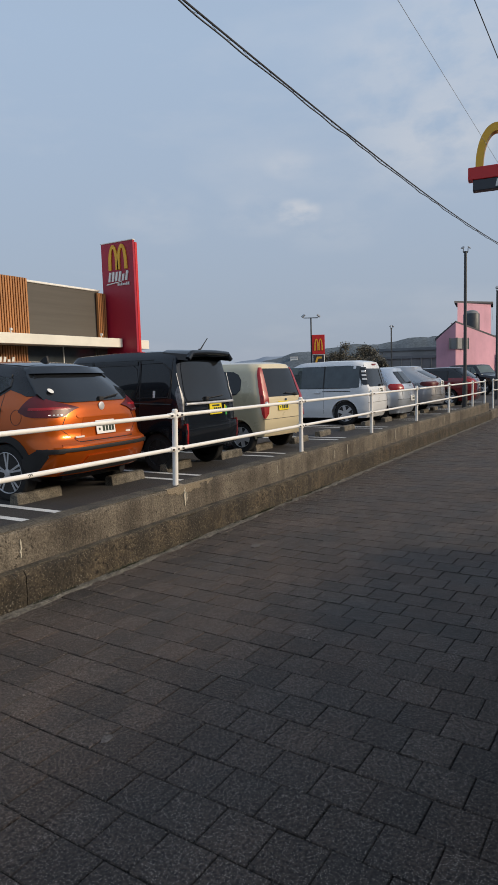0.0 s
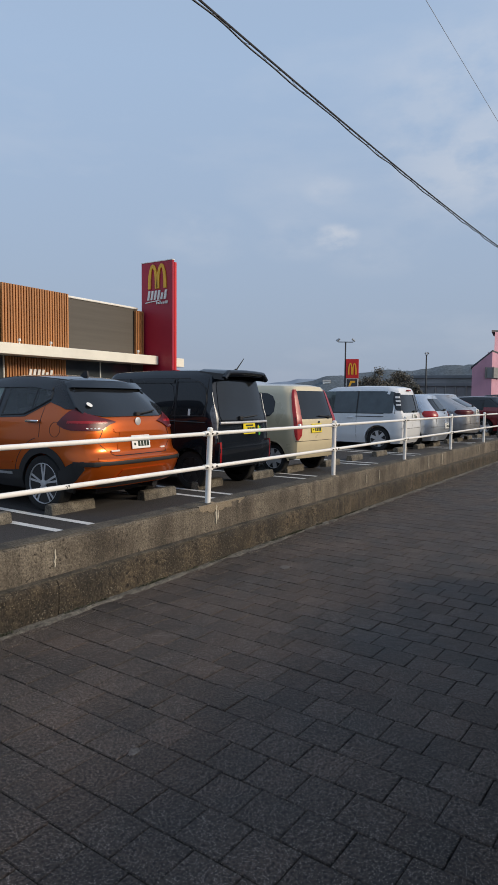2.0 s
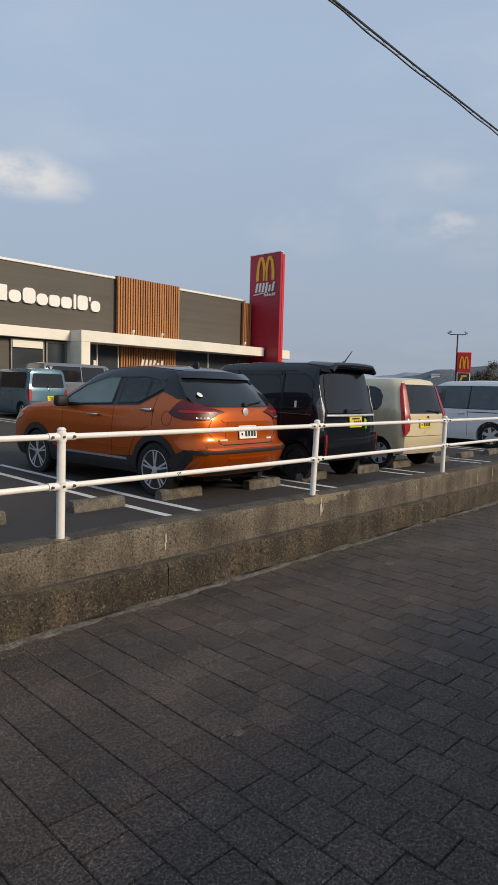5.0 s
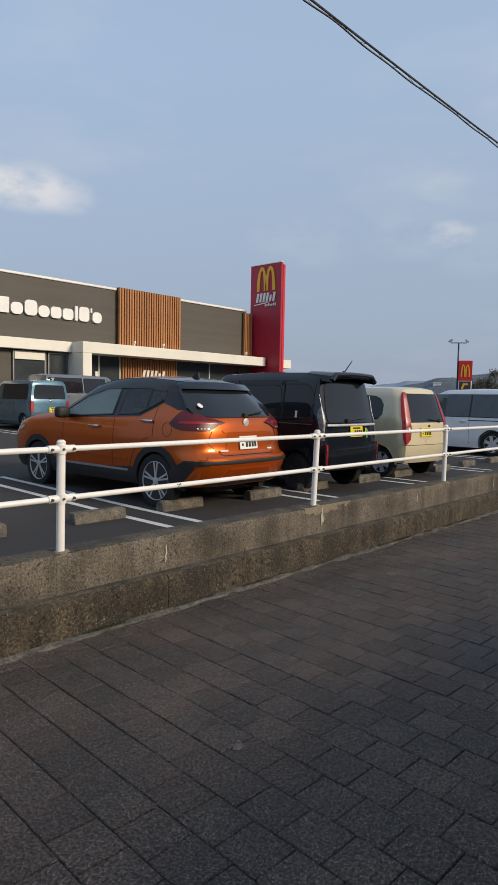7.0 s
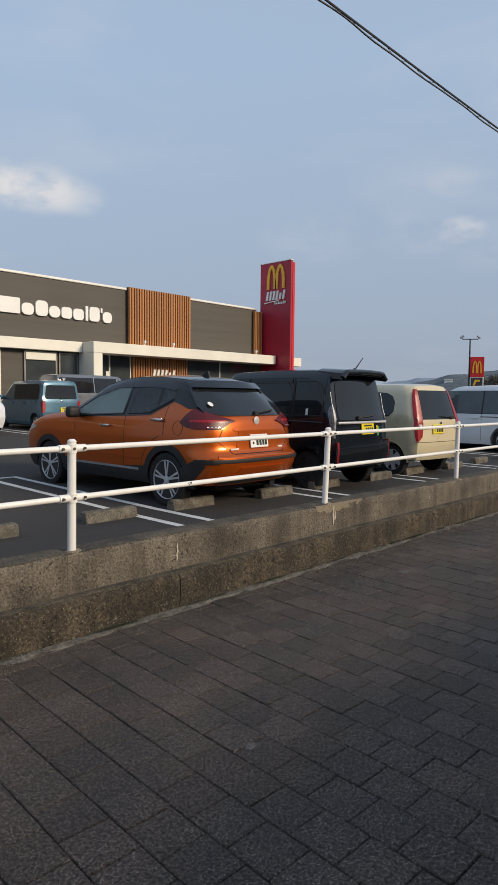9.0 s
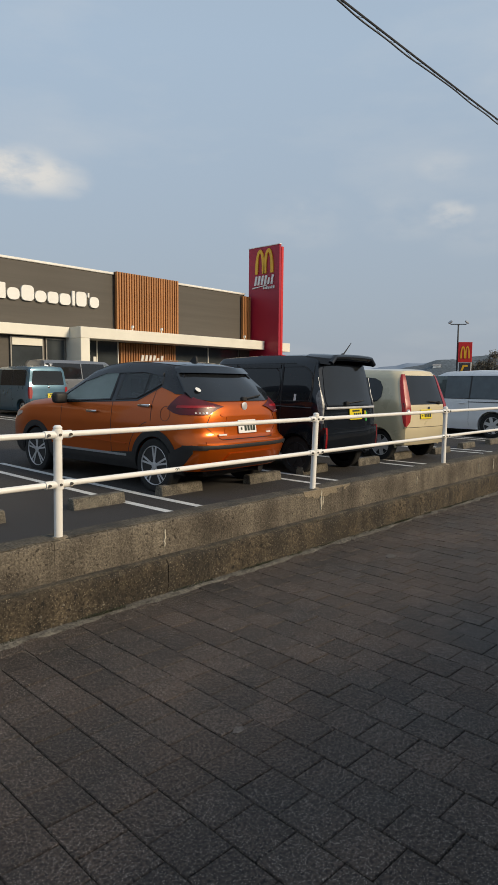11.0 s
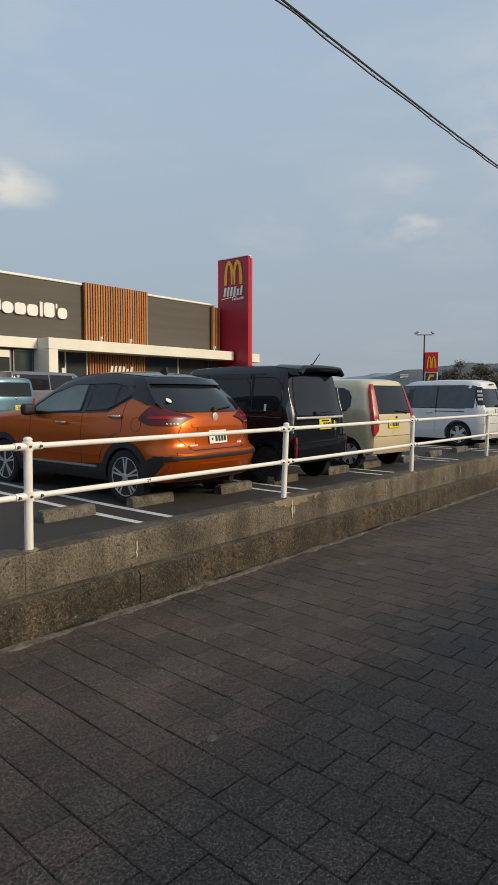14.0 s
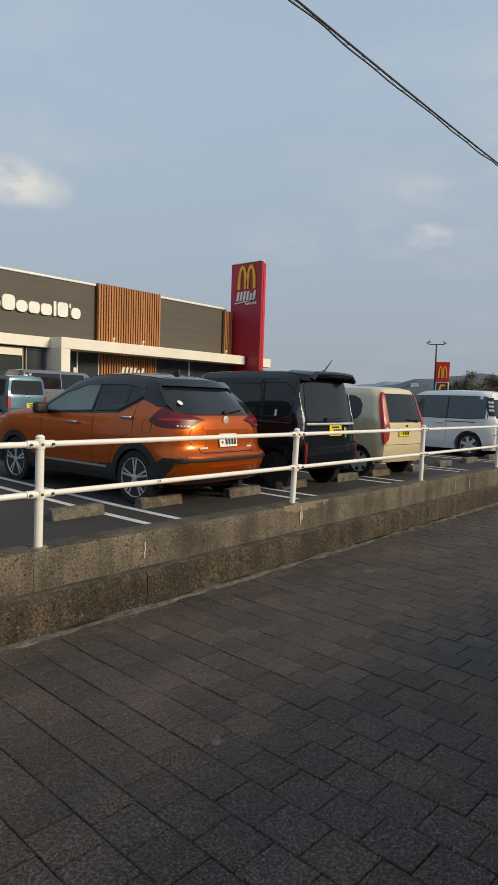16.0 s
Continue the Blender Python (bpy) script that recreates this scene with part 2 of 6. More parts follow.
M = {
    "asphalt": mat("asphalt", (0.037, 0.033, 0.031), 0.95, 0, 0.25, 0.35, 0.5, 140, fine=0.35),
    "road": mat("road_asphalt", (0.05, 0.05, 0.052), 0.88, 0, 0.25, 0.4, 0.5, 120, fine=0.3),
    "earth": mat("earth", (0.09, 0.1, 0.07), 0.95, 0, 0.3, 0.02),
    "paver": mat("paver_stone", (0.0475, 0.0332, 0.0258), 0.82, 0, 0.35, 1.3, 0.9, 75, fine=0.85, spread=0.2, second=(0.0195, 0.0152, 0.0125), fleck=(190, 0.36, (0.62, 0.54, 0.46), 0.42), world_space=True),
    "joint": mat("joint_sand", (0.011, 0.01, 0.0095), 0.95, 0, 0.3, 4, 0.5, 120),
    "wall_hi": mat("weathered_concrete", (0.155, 0.134, 0.105), 0.9, 0, 0.25, 1.7, 1.0, 60, fine=0.5, second=(0.058, 0.046, 0.034), fleck=(120, 0.33, (0.25, 0.215, 0.165), 0.4), speck=(34, 0.63, (0.03, 0.024, 0.018)), streak=(0.36, (8, 8, 0.7))),
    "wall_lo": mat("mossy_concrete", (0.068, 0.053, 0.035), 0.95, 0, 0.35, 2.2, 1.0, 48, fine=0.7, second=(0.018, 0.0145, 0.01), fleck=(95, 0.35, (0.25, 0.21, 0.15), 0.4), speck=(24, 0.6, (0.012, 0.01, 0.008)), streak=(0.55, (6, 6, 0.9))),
    "patch": mat("mortar_patch", (0.2, 0.165, 0.118), 0.9, 0, 0.25, 5, 0.6, 70, fine=0.3, fleck=(80, 0.3, (0.3, 0.26, 0.2), 0.4)),
    "stop": mat("stop_concrete", (0.15, 0.133, 0.105), 0.9, 0, 0.35, 7, 0.9, 70, fine=0.5, second=(0.05, 0.043, 0.032), fleck=(110, 0.32, (0.24, 0.215, 0.17), 0.4), world_space=True),
    "white_line": mat("road_paint", (0.62, 0.62, 0.6), 0.8, 0, 0.15, 5, 0.3, 120, fine=0.25),
    "white_pipe": mat("white_enamel", (0.84, 0.825, 0.785), 0.35, 0, 0.06, 5, coat=0.4),
    "bolt": mat("dark_bolt", (0.12, 0.11, 0.1), 0.4, 0.8, 0.2, 40),
    "orange": mat("orange_paint", (0.54, 0.1, 0.004), 0.34, 0.6, 0.03, 2, coat=0.5, coat_rough=0.06),
    "black": mat("black_paint", (0.0085, 0.011, 0.0155), 0.1, 0.0, 0.1, 2, coat=0.2),
    "cream": mat("cream_paint", (0.66, 0.57, 0.38), 0.3, 0.05, 0.03, 2, coat=0.9),
    "white": mat("white_paint", (0.74, 0.76, 0.78), 0.3, 0.0, 0.03, 2, coat=0.9),
    "silver": mat("silver_paint", (0.5, 0.55, 0.62), 0.3, 0.6, 0.04, 2, coat=0.9),
    "grey_silver": mat("grey_silver_paint", (0.42, 0.42, 0.43), 0.3, 0.6, 0.04, 2, coat=0.9),
    "red": mat("red_paint", (0.2, 0.01, 0.014), 0.28, 0.3, 0.05, 2, coat=1.0),
    "teal": mat("teal_paint", (0.075, 0.165, 0.235), 0.3, 0.4, 0.05, 2, coat=0.9),
    "van_grey": mat("van_grey_paint", (0.2, 0.21, 0.23), 0.3, 0.5, 0.05, 2, coat=0.8),
    "dark_glass": mat("privacy_glass", (0.013, 0.015, 0.018), 0.04, 0, 0.1, 2),
    "tint_glass": mat("tinted_car_glass", (0.045, 0.06, 0.068), 0.05, 0, 0.4, 1.5, coat=0.5),
    "glass": mat("car_glass", (0.085, 0.11, 0.1), 0.05, 0, 0.15, 2, coat=0.5),
    # pale green tint paints the sky's reflection into the front door glass
    "sky_glass": glass("sky_pale_door_glass", (0.46, 0.56, 0.52), 0.5),
    "smoke_glass": glass("smoked_door_glass", (0.1, 0.11, 0.112), 0.5),
    "cabin": mat("grey_cabin_trim", (0.11, 0.108, 0.105), 0.8, 0, 0.2, 6),
    "lamp_smoke": mat("smoked_chrome_lamp", (0.16, 0.165, 0.175), 0.4, 0.3, 0.5, 25),
    "plastic": mat("black_plastic", (0.016, 0.016, 0.017), 0.6, 0, 0.2, 10, 0.2, 200),
    "rubber": mat("tyre_rubber", (0.014, 0.014, 0.014), 0.85, 0, 0.25, 12, 0.4, 120),
    "alloy": mat("alloy", (0.56, 0.56, 0.57), 0.38, 0.3, 0.1, 12),
    "dark_alloy": mat("dark_alloy", (0.05, 0.05, 0.055), 0.4, 0.6, 0.1, 12),
    "chrome": mat("chrome", (0.75, 0.75, 0.76), 0.12, 1.0, 0.05, 6),
    "tail_red": mat("tail_lamp_red", (0.3, 0.006, 0.01), 0.3, 0, 0.1, 9, coat=0.15),
    "tail_dark": mat("smoked_tail_lamp", (0.09, 0.003, 0.006), 0.38, 0, 0.15, 9),
    "lamp_clear": mat("clear_lamp", (0.6, 0.6, 0.6), 0.12, 0.2, 0.1, 12, coat=1.0),
    "plate_white": mat("plate_white", (0.8, 0.8, 0.78), 0.45, 0, 0.05, 8),
    "plate_yellow": mat("plate_yellow", (0.75, 0.6, 0.02), 0.45, 0, 0.05, 8),
    "plate_ink": mat("plate_ink", (0.015, 0.03, 0.02), 0.5, 0, 0.1, 8),
    "facade": mat("grey_brown_panel", (0.092, 0.082, 0.069), 0.7, 0, 0.1, 0.35, 0.2, 40, fine=0.06, streak=(0.14, (0.15, 0.15, 5))),
    "wood": mat("orange_wood", (0.4, 0.17, 0.055), 0.55, 0, 0.2, 1.5, 0.2, 60, fine=0.15, spread=0.14, stretch=(6, 6, 0.6)),
    "wood_back": mat("dark_backing", (0.06, 0.03, 0.015), 0.8, 0, 0.2, 2),
    "fascia": mat("cream_fascia", (0.78, 0.75, 0.65), 0.5, 0, 0.06, 0.8),
    "coping": mat("coping_metal", (0.8, 0.78, 0.72), 0.4, 0.0, 0.08, 1),
    "tower": mat("crimson_panel", (0.37, 0.013, 0.036), 0.42, 0, 0.08, 0.5),
    "gold": mat("golden_yellow", (0.8, 0.43, 0.03), 0.4, 0, 0.05, 2),
    "letter": mat("white_letter", (0.8, 0.79, 0.75), 0.45, 0, 0.05, 2),
    "sign_red": mat("sign_red", (0.6, 0.02, 0.02), 0.4, 0, 0.06, 2),
    "sign_dark": mat("sign_charcoal", (0.035, 0.04, 0.05), 0.45, 0, 0.1, 2),
    "window": mat("shop_glass", (0.05, 0.058, 0.062), 0.06, 0, 0.2, 1, coat=0.6),
    "inside": mat("dim_interior", (0.05, 0.045, 0.04), 0.8, 0, 0.3, 0.8),
    "alu": mat("window_frame", (0.25, 0.24, 0.22), 0.4, 0.6, 0.1, 3),
    "steel": mat("grey_pole_steel", (0.06, 0.065, 0.07), 0.5, 0.4, 0.2, 4),
    "galv": mat("galvanised_steel", (0.38, 0.39, 0.4), 0.45, 0.6, 0.15, 8),
    "pink": mat("pink_render", (0.62, 0.335, 0.42), 0.85, 0, 0.12, 0.4, 0.2, 20, streak=(0.12, (0.6, 0.6, 0.1))),
    "roof_dark": mat("dark_roofing", (0.06, 0.06, 0.07), 0.7, 0, 0.15, 0.6),
    "shed": mat("shed_cladding", (0.25, 0.25, 0.25), 0.75, 0, 0.2, 0.3),
    "shed_roof": mat("shed_roofing", (0.15, 0.165, 0.18), 0.6, 0, 0.15, 0.3),
    # haze over the hills is painted into these two colours, paler and bluer with distance
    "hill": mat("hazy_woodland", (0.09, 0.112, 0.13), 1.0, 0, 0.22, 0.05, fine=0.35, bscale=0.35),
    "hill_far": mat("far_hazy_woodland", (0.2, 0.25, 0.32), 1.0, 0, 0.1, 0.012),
    "leaf": mat("olive_leaves", (0.13, 0.12, 0.095), 0.7, 0, 0.4, 1.5, spread=0.4),
    "bark": mat("bark", (0.07, 0.055, 0.045), 0.9, 0, 0.3, 6, 0.5, 30),
    "cable": mat("black_cable", (0.035, 0.035, 0.038), 0.6, 0, 0.2, 8),
    "kerb": mat("kerb_stone", (0.3, 0.29, 0.27), 0.9, 0, 0.2, 2, 0.5, 60, fine=0.2),
    "grout": mat("grey_grout", (0.125, 0.115, 0.097), 0.95, 0, 0.4, 5, 0.9, 50, fine=0.6, second=(0.045, 0.041, 0.034), fleck=(90, 0.34, (0.24, 0.22, 0.19), 0.4)),
    "moss": mat("dark_moss_and_shade", (0.07, 0.06, 0.045), 0.95, 0, 0.4, 3.5, 1.0, 50, fine=0.6, second=(0.02, 0.018, 0.014)),
    "lime": mat("lime_white", (0.46, 0.42, 0.34), 0.9, 0, 0.25, 12, 0.4, 90, fine=0.2),
    "weed": mat("dark_weed", (0.05, 0.055, 0.032), 0.85, 0, 0.4, 30),
    "sand": mat("pale_sand", (0.24, 0.21, 0.18), 0.95, 0, 0.35, 14, 0.5, 90),
    "dust": mat("pale_dust", (0.1, 0.088, 0.078), 0.95, 0, 0.35, 14, 0.5, 90, fine=0.5),
    "satin_black": mat("satin_black", (0.008, 0.009, 0.012), 0.25, 0, 0.1, 3),
    "sticker": mat("sticker_white", (0.75, 0.75, 0.72), 0.5, 0, 0.1, 30),
    "green": mat("sticker_green", (0.05, 0.35, 0.08), 0.5, 0, 0.05, 30),
    "yellow": mat("sticker_yellow", (0.75, 0.62, 0.03), 0.5, 0, 0.05, 30),
}


# ---------------------------------------------------------------- mesh helpers
def mesh_of(name, bm, material, sharp=35):
    me = bpy.data.meshes.new(name)
    bmesh.ops.recalc_face_normals(bm, faces=bm.faces)
    if sharp:
        for f in bm.faces:
            f.smooth = True
        for e in bm.edges:
            e.smooth = len(e.link_faces) == 2 and e.calc_face_angle(0) < radians(sharp)
    bm.to_mesh(me)
    bm.free()
    me.materials.append(material)
    return me


def part(name, bm, material, parent, label="", sharp=35):
    ob = new(name, mesh_of(name, bm, material, sharp))
    ob.parent = parent
    return tagged(ob, label)


def thing(name, label, category, m=None, group="", kind=""):
    ob = new(name)
    ob.empty_display_size = 0.2
    if m is not None:
        ob.matrix_world = m
    return tagged(ob, label, category, group, kind)


def solid(name, bm, material, label, category, m=None, group="", kind="", sharp=35):
    ob = new(name, mesh_of(name, bm, material, sharp))
    if m is not None:
        ob.matrix_world = m
    return tagged(ob, label, category, group, kind)


def box(x0, x1, y0, y1, z0, z1, bevel=0.0, bm=None, seg=1):
    own = bmesh.new()
    bmesh.ops.create_cube(own, size=1)
    for v in own.verts:
        v.co = Vector(((x0 + x1) / 2 + v.co.x * (x1 - x0), (y0 + y1) / 2 + v.co.y * (y1 - y0), (z0 + z1) / 2 + v.co.z * (z1 - z0)))
    if bevel:
        bmesh.ops.bevel(own, geom=own.edges[:], offset=bevel, segments=seg, affect="EDGES", profile=0.6)
    return join(bm, own)


def join(bm, own):
    if bm is None:
        return own
    tmp = bpy.data.meshes.new("tmp")
    own.to_mesh(tmp)
    own.free()
    bm.from_mesh(tmp)
    bpy.data.meshes.remove(tmp)
    return bm


def rod(a, b, r0, r1=None, n=12, bm=None, caps=True):
    """A tapered round bar from a to b."""
    own = bmesh.new()
    a, b = Vector(a), Vector(b)
    q = (b - a).to_track_quat("Z", "Y").to_matrix()
    rings = []
    for p, r in ((a, r0), (b, r0 if r1 is None else r1)):
        rings.append([own.verts.new(p + q @ Vector((r * math.cos(k * math.tau / n), r * math.sin(k * math.tau / n), 0))) for k in range(n)])
    for k in range(n):
        own.faces.new((rings[0][k], rings[0][(k + 1) % n], rings[1][(k + 1) % n], rings[1][k]))
    if caps:
        own.faces.new(rings[0][::-1]), own.faces.new(rings[1])
    return join(bm, own)


def tube(points, r, n=8, bm=None):
    """A round bar along a line of points."""
    own = bmesh.new()
    pts = [Vector(p) for p in points]
    rings = []
    for i, p in enumerate(pts):
        d = (pts[min(i + 1, len(pts) - 1)] - pts[max(i - 1, 0)]).normalized()
        q = d.to_track_quat("Z", "Y").to_matrix()
        rings.append([own.verts.new(p + q @ Vector((r * math.cos(k * math.tau / n), r * math.sin(k * math.tau / n), 0))) for k in range(n)])
    for a, b in zip(rings, rings[1:]):
        for k in range(n):
            own.faces.new((a[k], a[(k + 1) % n], b[(k + 1) % n], b[k]))
    own.faces.new(rings[0][::-1]), own.faces.new(rings[-1])
    return join(bm, own)


def lathe(profile, n=28, bm=None, caps=True):
    """Turns (radius, x) pairs round the x axis."""
    own = bmesh.new()
    rings = [[own.verts.new((x, r * math.cos(k * math.tau / n), r * math.sin(k * math.tau / n))) for k in range(n)] for r, x in profile]
    for a, b in zip(rings, rings[1:]):
        for k in range(n):
            own.faces.new((a[k], a[(k + 1) % n], b[(k + 1) % n], b[k]))
    for r in (rings[0], rings[-1]) if caps else ():
        own.faces.new(r)
    return join(bm, own)


def prism(outline, depth, bm=None, bevel=0.0):
    """An outline in x, z pushed back along +y."""
    own = bmesh.new()
    a = [own.verts.new((x, 0, z)) for x, z in outline]
    b = [own.verts.new((x, depth, z)) for x, z in outline]
    own.faces.new(a), own.faces.new(b[::-1])
    n = len(a)
    for k in range(n):
        own.faces.new((a[k], a[(k + 1) % n], b[(k + 1) % n], b[k]))
    if bevel:
        bmesh.ops.bevel(own, geom=own.edges[:], offset=bevel, segments=1, affect="EDGES")
    return join(bm, own)


def shifted(bm, m):
    bmesh.ops.transform(bm, matrix=m, verts=bm.verts)
    return bm


# ---------------------------------------------------------------- ground, pavement, retaining wall
LOT_Y, SLOPE = 5.14, 0.0123


def lot_z(y):
    return 0.32 + max(0.0, y - 7.0) * SLOPE


bm = bmesh.new()
for r0 in [(-2500, -2500, 3500, 3500)]:
    vs = [bm.verts.new(c) for c in ((r0[0], r0[1], -0.35), (r0[2], r0[1], -0.35), (r0[2], r0[3], -0.35), (r0[0], r0[3], -0.35))]
    bm.faces.new(vs)
solid("ground", bm, M["earth"], "flat open land reaching to the horizon", "ground", kind="structure", sharp=0)

bm = bmesh.new()
ys = [LOT_Y, 7, 12, 20, 30, 45, 60, 100]
grid = [[bm.verts.new((x, y, lot_z(min(y, 45)))) for x in (-60, -20, 0, 10, 20, 40, 80, 140)] for y in ys]
for a, b in zip(grid, grid[1:]):
    for k in range(len(a) - 1):
        bm.faces.new((a[k], a[k + 1], b[k + 1], b[k]))
solid("parking_lot", bm, M["asphalt"], "dark asphalt surface of the car park", "car park", kind="structure", sharp=0)

pavement = solid("pavement", box(-60, 60, -1.4, 4.84, -0.3, -0.012), M["joint"], "brown-grey block-paved footway beside the low wall", "pavement", kind="structure")
solid("kerb", box(-60, 60, -1.6, -1.404, -0.3, 0.0, 0.02), M["kerb"], "grey concrete kerb along the footway", "kerb", kind="structure")
solid("road", box(-60, 120, -9, -1.604, -0.34, -0.15), M["road"], "grey asphalt road behind the footway", "road", kind="structure")


# out of view: this low wall is added to cast shade on the near paving
solid("wall_shade", box(-1.25, 4.2, 0.8, 1.02, -0.3, 1.0, 0.02), M["roof_dark"], "unseen low dark wall added to shade the near footway", "wall", kind="structure")
# also unseen: added so car backs and glass mirror something dark, not bright sky
solid("wall_dark_reflection", box(-60, 90, -16, -15, -0.4, 7.0, 0.05), M["roof_dark"], "unseen dark wall added across the road to darken car reflections", "wall", kind="structure")


def rough_run(x0, x1, y0, y1, z0, z1, step, amount, chamfer=0.02):
    """A long cast-concrete run with a worn upper edge and a slightly uneven face."""
    own = bmesh.new()
    n = max(2, int((x1 - x0) / step))
    prof = [(y0, z0), (y0, z0 + (z1 - z0) * 0.33), (y0, z0 + (z1 - z0) * 0.7), (y0, z1 - chamfer), (y0 + chamfer * 0.4, z1 - chamfer * 0.3), (y0 + chamfer, z1), (y1, z1), (y1, z0)]
    rows = []
    for i in range(n + 1):
        x = x0 + (x1 - x0) * i / n
        row = []
        for j, (y, z) in enumerate(prof):
            d = noise.noise(Vector((x * 3.1, y * 3 + z0 * 5, z * 5))) * amount + noise.noise(Vector((x * 11, y, z * 14))) * amount * 0.5
            edge = noise.noise(Vector((x * 7, 3.3, z0))) * amount if 3 <= j <= 5 else 0
            row.append(own.verts.new((x, y + (d if j < 6 else 0), z + edge - abs(edge) * 0.5)))
        rows.append(row)
    for a, b in zip(rows, rows[1:]):
        for k in range(len(prof) - 1):
            own.faces.new((a[k], b[k], b[k + 1], a[k + 1]))
    own.faces.new(rows[0]), own.faces.new(rows[-1][::-1])
    return own


wall = thing("wall_retaining", "low stepped concrete wall between footway and car park, stained and mossy", "wall", kind="structure")
joints = [-20, -15.2, -10.4, -5.6, 0.855, 5.05, 12.8, 20.6]
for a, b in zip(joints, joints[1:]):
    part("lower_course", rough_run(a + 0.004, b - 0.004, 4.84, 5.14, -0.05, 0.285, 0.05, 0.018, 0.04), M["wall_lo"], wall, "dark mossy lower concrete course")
uj = [-20, -16, -12, -8, -4, -0.08, 8.06, 14.6, 20.6]
for a, b in zip(uj, uj[1:]):
    part("upper_course", rough_run(a + 0.0015, b - 0.0015, 4.93, 5.14, 0.28, 0.575, 0.06, 0.009, 0.02), M["wall_hi"], wall, "weathered tan upper concrete course")
for a, b in ((-20, -6), (-6, 2.6), (2.6, 9.4), (9.4, 20.6)):
    part("cap", rough_run(a + 0.003, b - 0.003, 4.945, 5.138, 0.56, 0.581, 0.07, 0.012, 0.008), M["moss"], wall, "dark mossy wall top")
    # dark ledge strip: moss, plus the step's shading painted into its colour
    part("ledge", rough_run(a + 0.003, b - 0.003, 4.862, 4.945, 0.27, 0.291, 0.07, 0.012, 0.008), M["moss"], wall, "dark mossy ledge, shading of the step put into its colour")
solid("wall_entrance", rough_run(20.62, 60, 4.86, 5.14, -0.3, 0.315, 0.3, 0.01, 0.02), M["wall_hi"], "low concrete edge of the car park at its entrance", "wall", kind="structure")
solid("wall_west", rough_run(-60, -20.02, 4.86, 5.14, -0.3, 0.57, 0.4, 0.01, 0.02), M["wall_hi"], "weathered concrete wall along the footway", "wall", kind="structure")
# mortar set round the feet of the posts
for px in [k * 3.0 for k in range(-2, 7)]:
    own = rod((px, 5.0, 0.565), (px, 5.0, 0.588), 0.08, 0.04, 18)
    for v in own.verts:
        v.co.x += noise.noise(v.co * 13) * 0.03
        v.co.y = max(4.935, v.co.y + noise.noise(v.co * 11 + Vector((5, 0, 0))) * 0.02)
    part("mortar", own, M["patch"], wall, "pale mortar round a post foot")
ragged = [(2.72 + 0.85 * k / 30, 0.578) for k in range(31)][::-1]
for k in range(41):
    t = k / 40
    ragged.append((2.72 + 0.85 * t, 0.576 - (0.1 - 0.05 * t) * math.sin(math.pi * t) ** 0.4 - 0.008 * math.sin(t * 31) - 0.005 * math.sin(t * 67)))
part("mortar", shifted(prism(ragged, 0.03), pose(0, 4.9265, 0)), M["patch"], wall, "ragged pale mortar repair")
# pale lime runs on the upper course
rl = random.Random(3)
for x, z0, z1, w in ((0.9, 0.36, 0.5, 0.018), (3.02, 0.36, 0.56, 0.03), (3.05, 0.4, 0.5, 0.015), (5.1, 0.4, 0.5, 0.012), (7.6, 0.36, 0.52, 0.02), (10.2, 0.35, 0.54, 0.022), (11.13, 0.33, 0.56, 0.035), (7.03, 0.36, 0.5, 0.012), (14.3, 0.35, 0.54, 0.03)):
    n = 10
    left, right = [], []
    for i in range(n + 1):
        z = z0 + (z1 - z0) * i / n
        c, ww = x + rl.uniform(-0.006, 0.006), w * (0.35 + 0.65 * math.sin(math.pi * (0.15 + 0.7 * i / n))) * rl.uniform(0.5, 1.1)
        left.append((c - ww / 2, z)), right.append((c + ww / 2, z))
    part("lime_run", shifted(prism(left + right[::-1], 0.03), pose(0, 4.9225, 0)), M["lime"], wall, "pale lime run")


# ---------------------------------------------------------------- guard rail
def bracket(x, z, bm=None):
    bm = rod((x - 0.105, 5.0, z), (x + 0.105, 5.0, z), 0.0285, n=14, bm=bm)
    return rod((x, 5.0, z - 0.034), (x, 5.0, z + 0.034), 0.036, n=16, bm=bm)


def guard_rail(posts, label):
    rail = thing("guard_rail", label, "guard rail", pose(0, 0, 0), group="guard rails on the wall")
    foot = 0.57 if posts[0] < 20.5 else 0.31
    for x in posts:
        dx = 0.035 if abs(x - 3) < 0.1 else 0.008
        b = rod((x - dx, 5.0, foot), (x + dx * 0.15, 5.0, 1.355), 0.0303, n=18)
        b = rod((x + dx * 0.15, 5.0, 1.355), (x + dx * 0.15, 5.0, 1.362), 0.0325, n=18, bm=b)
        b = rod((x + dx * 0.15, 5.0, 1.362), (x + dx * 0.15, 5.0, 1.376), 0.0325, 0.018, n=18, bm=b)
        post = part("post", b, M["white_pipe"], rail)
        for z in (1.31, 0.96):
            part("bracket", bracket(x, z), M["white_pipe"], post)
            for ox in (-0.085, 0.0, 0.085):
                part("bolt", rod((x + ox, 4.976, z), (x + ox, 4.956, z), 0.0105, 0.009, n=10), M["bolt"], post, "dark steel bolt")
    for a, b in zip(posts, posts[1:]):
        for z in (1.31, 0.96):
            part("rail", rod((a + 0.1, 5.0, z), (b - 0.1, 5.0, z), 0.0213, n=14), M["white_pipe"], rail)
    return rail


white_rail = guard_rail([-6, -3, 0, 3, 6, 9, 12, 15.1, 18.2, 20.2], "white enamelled steel guard rail with two pipes, bolted on the wall")
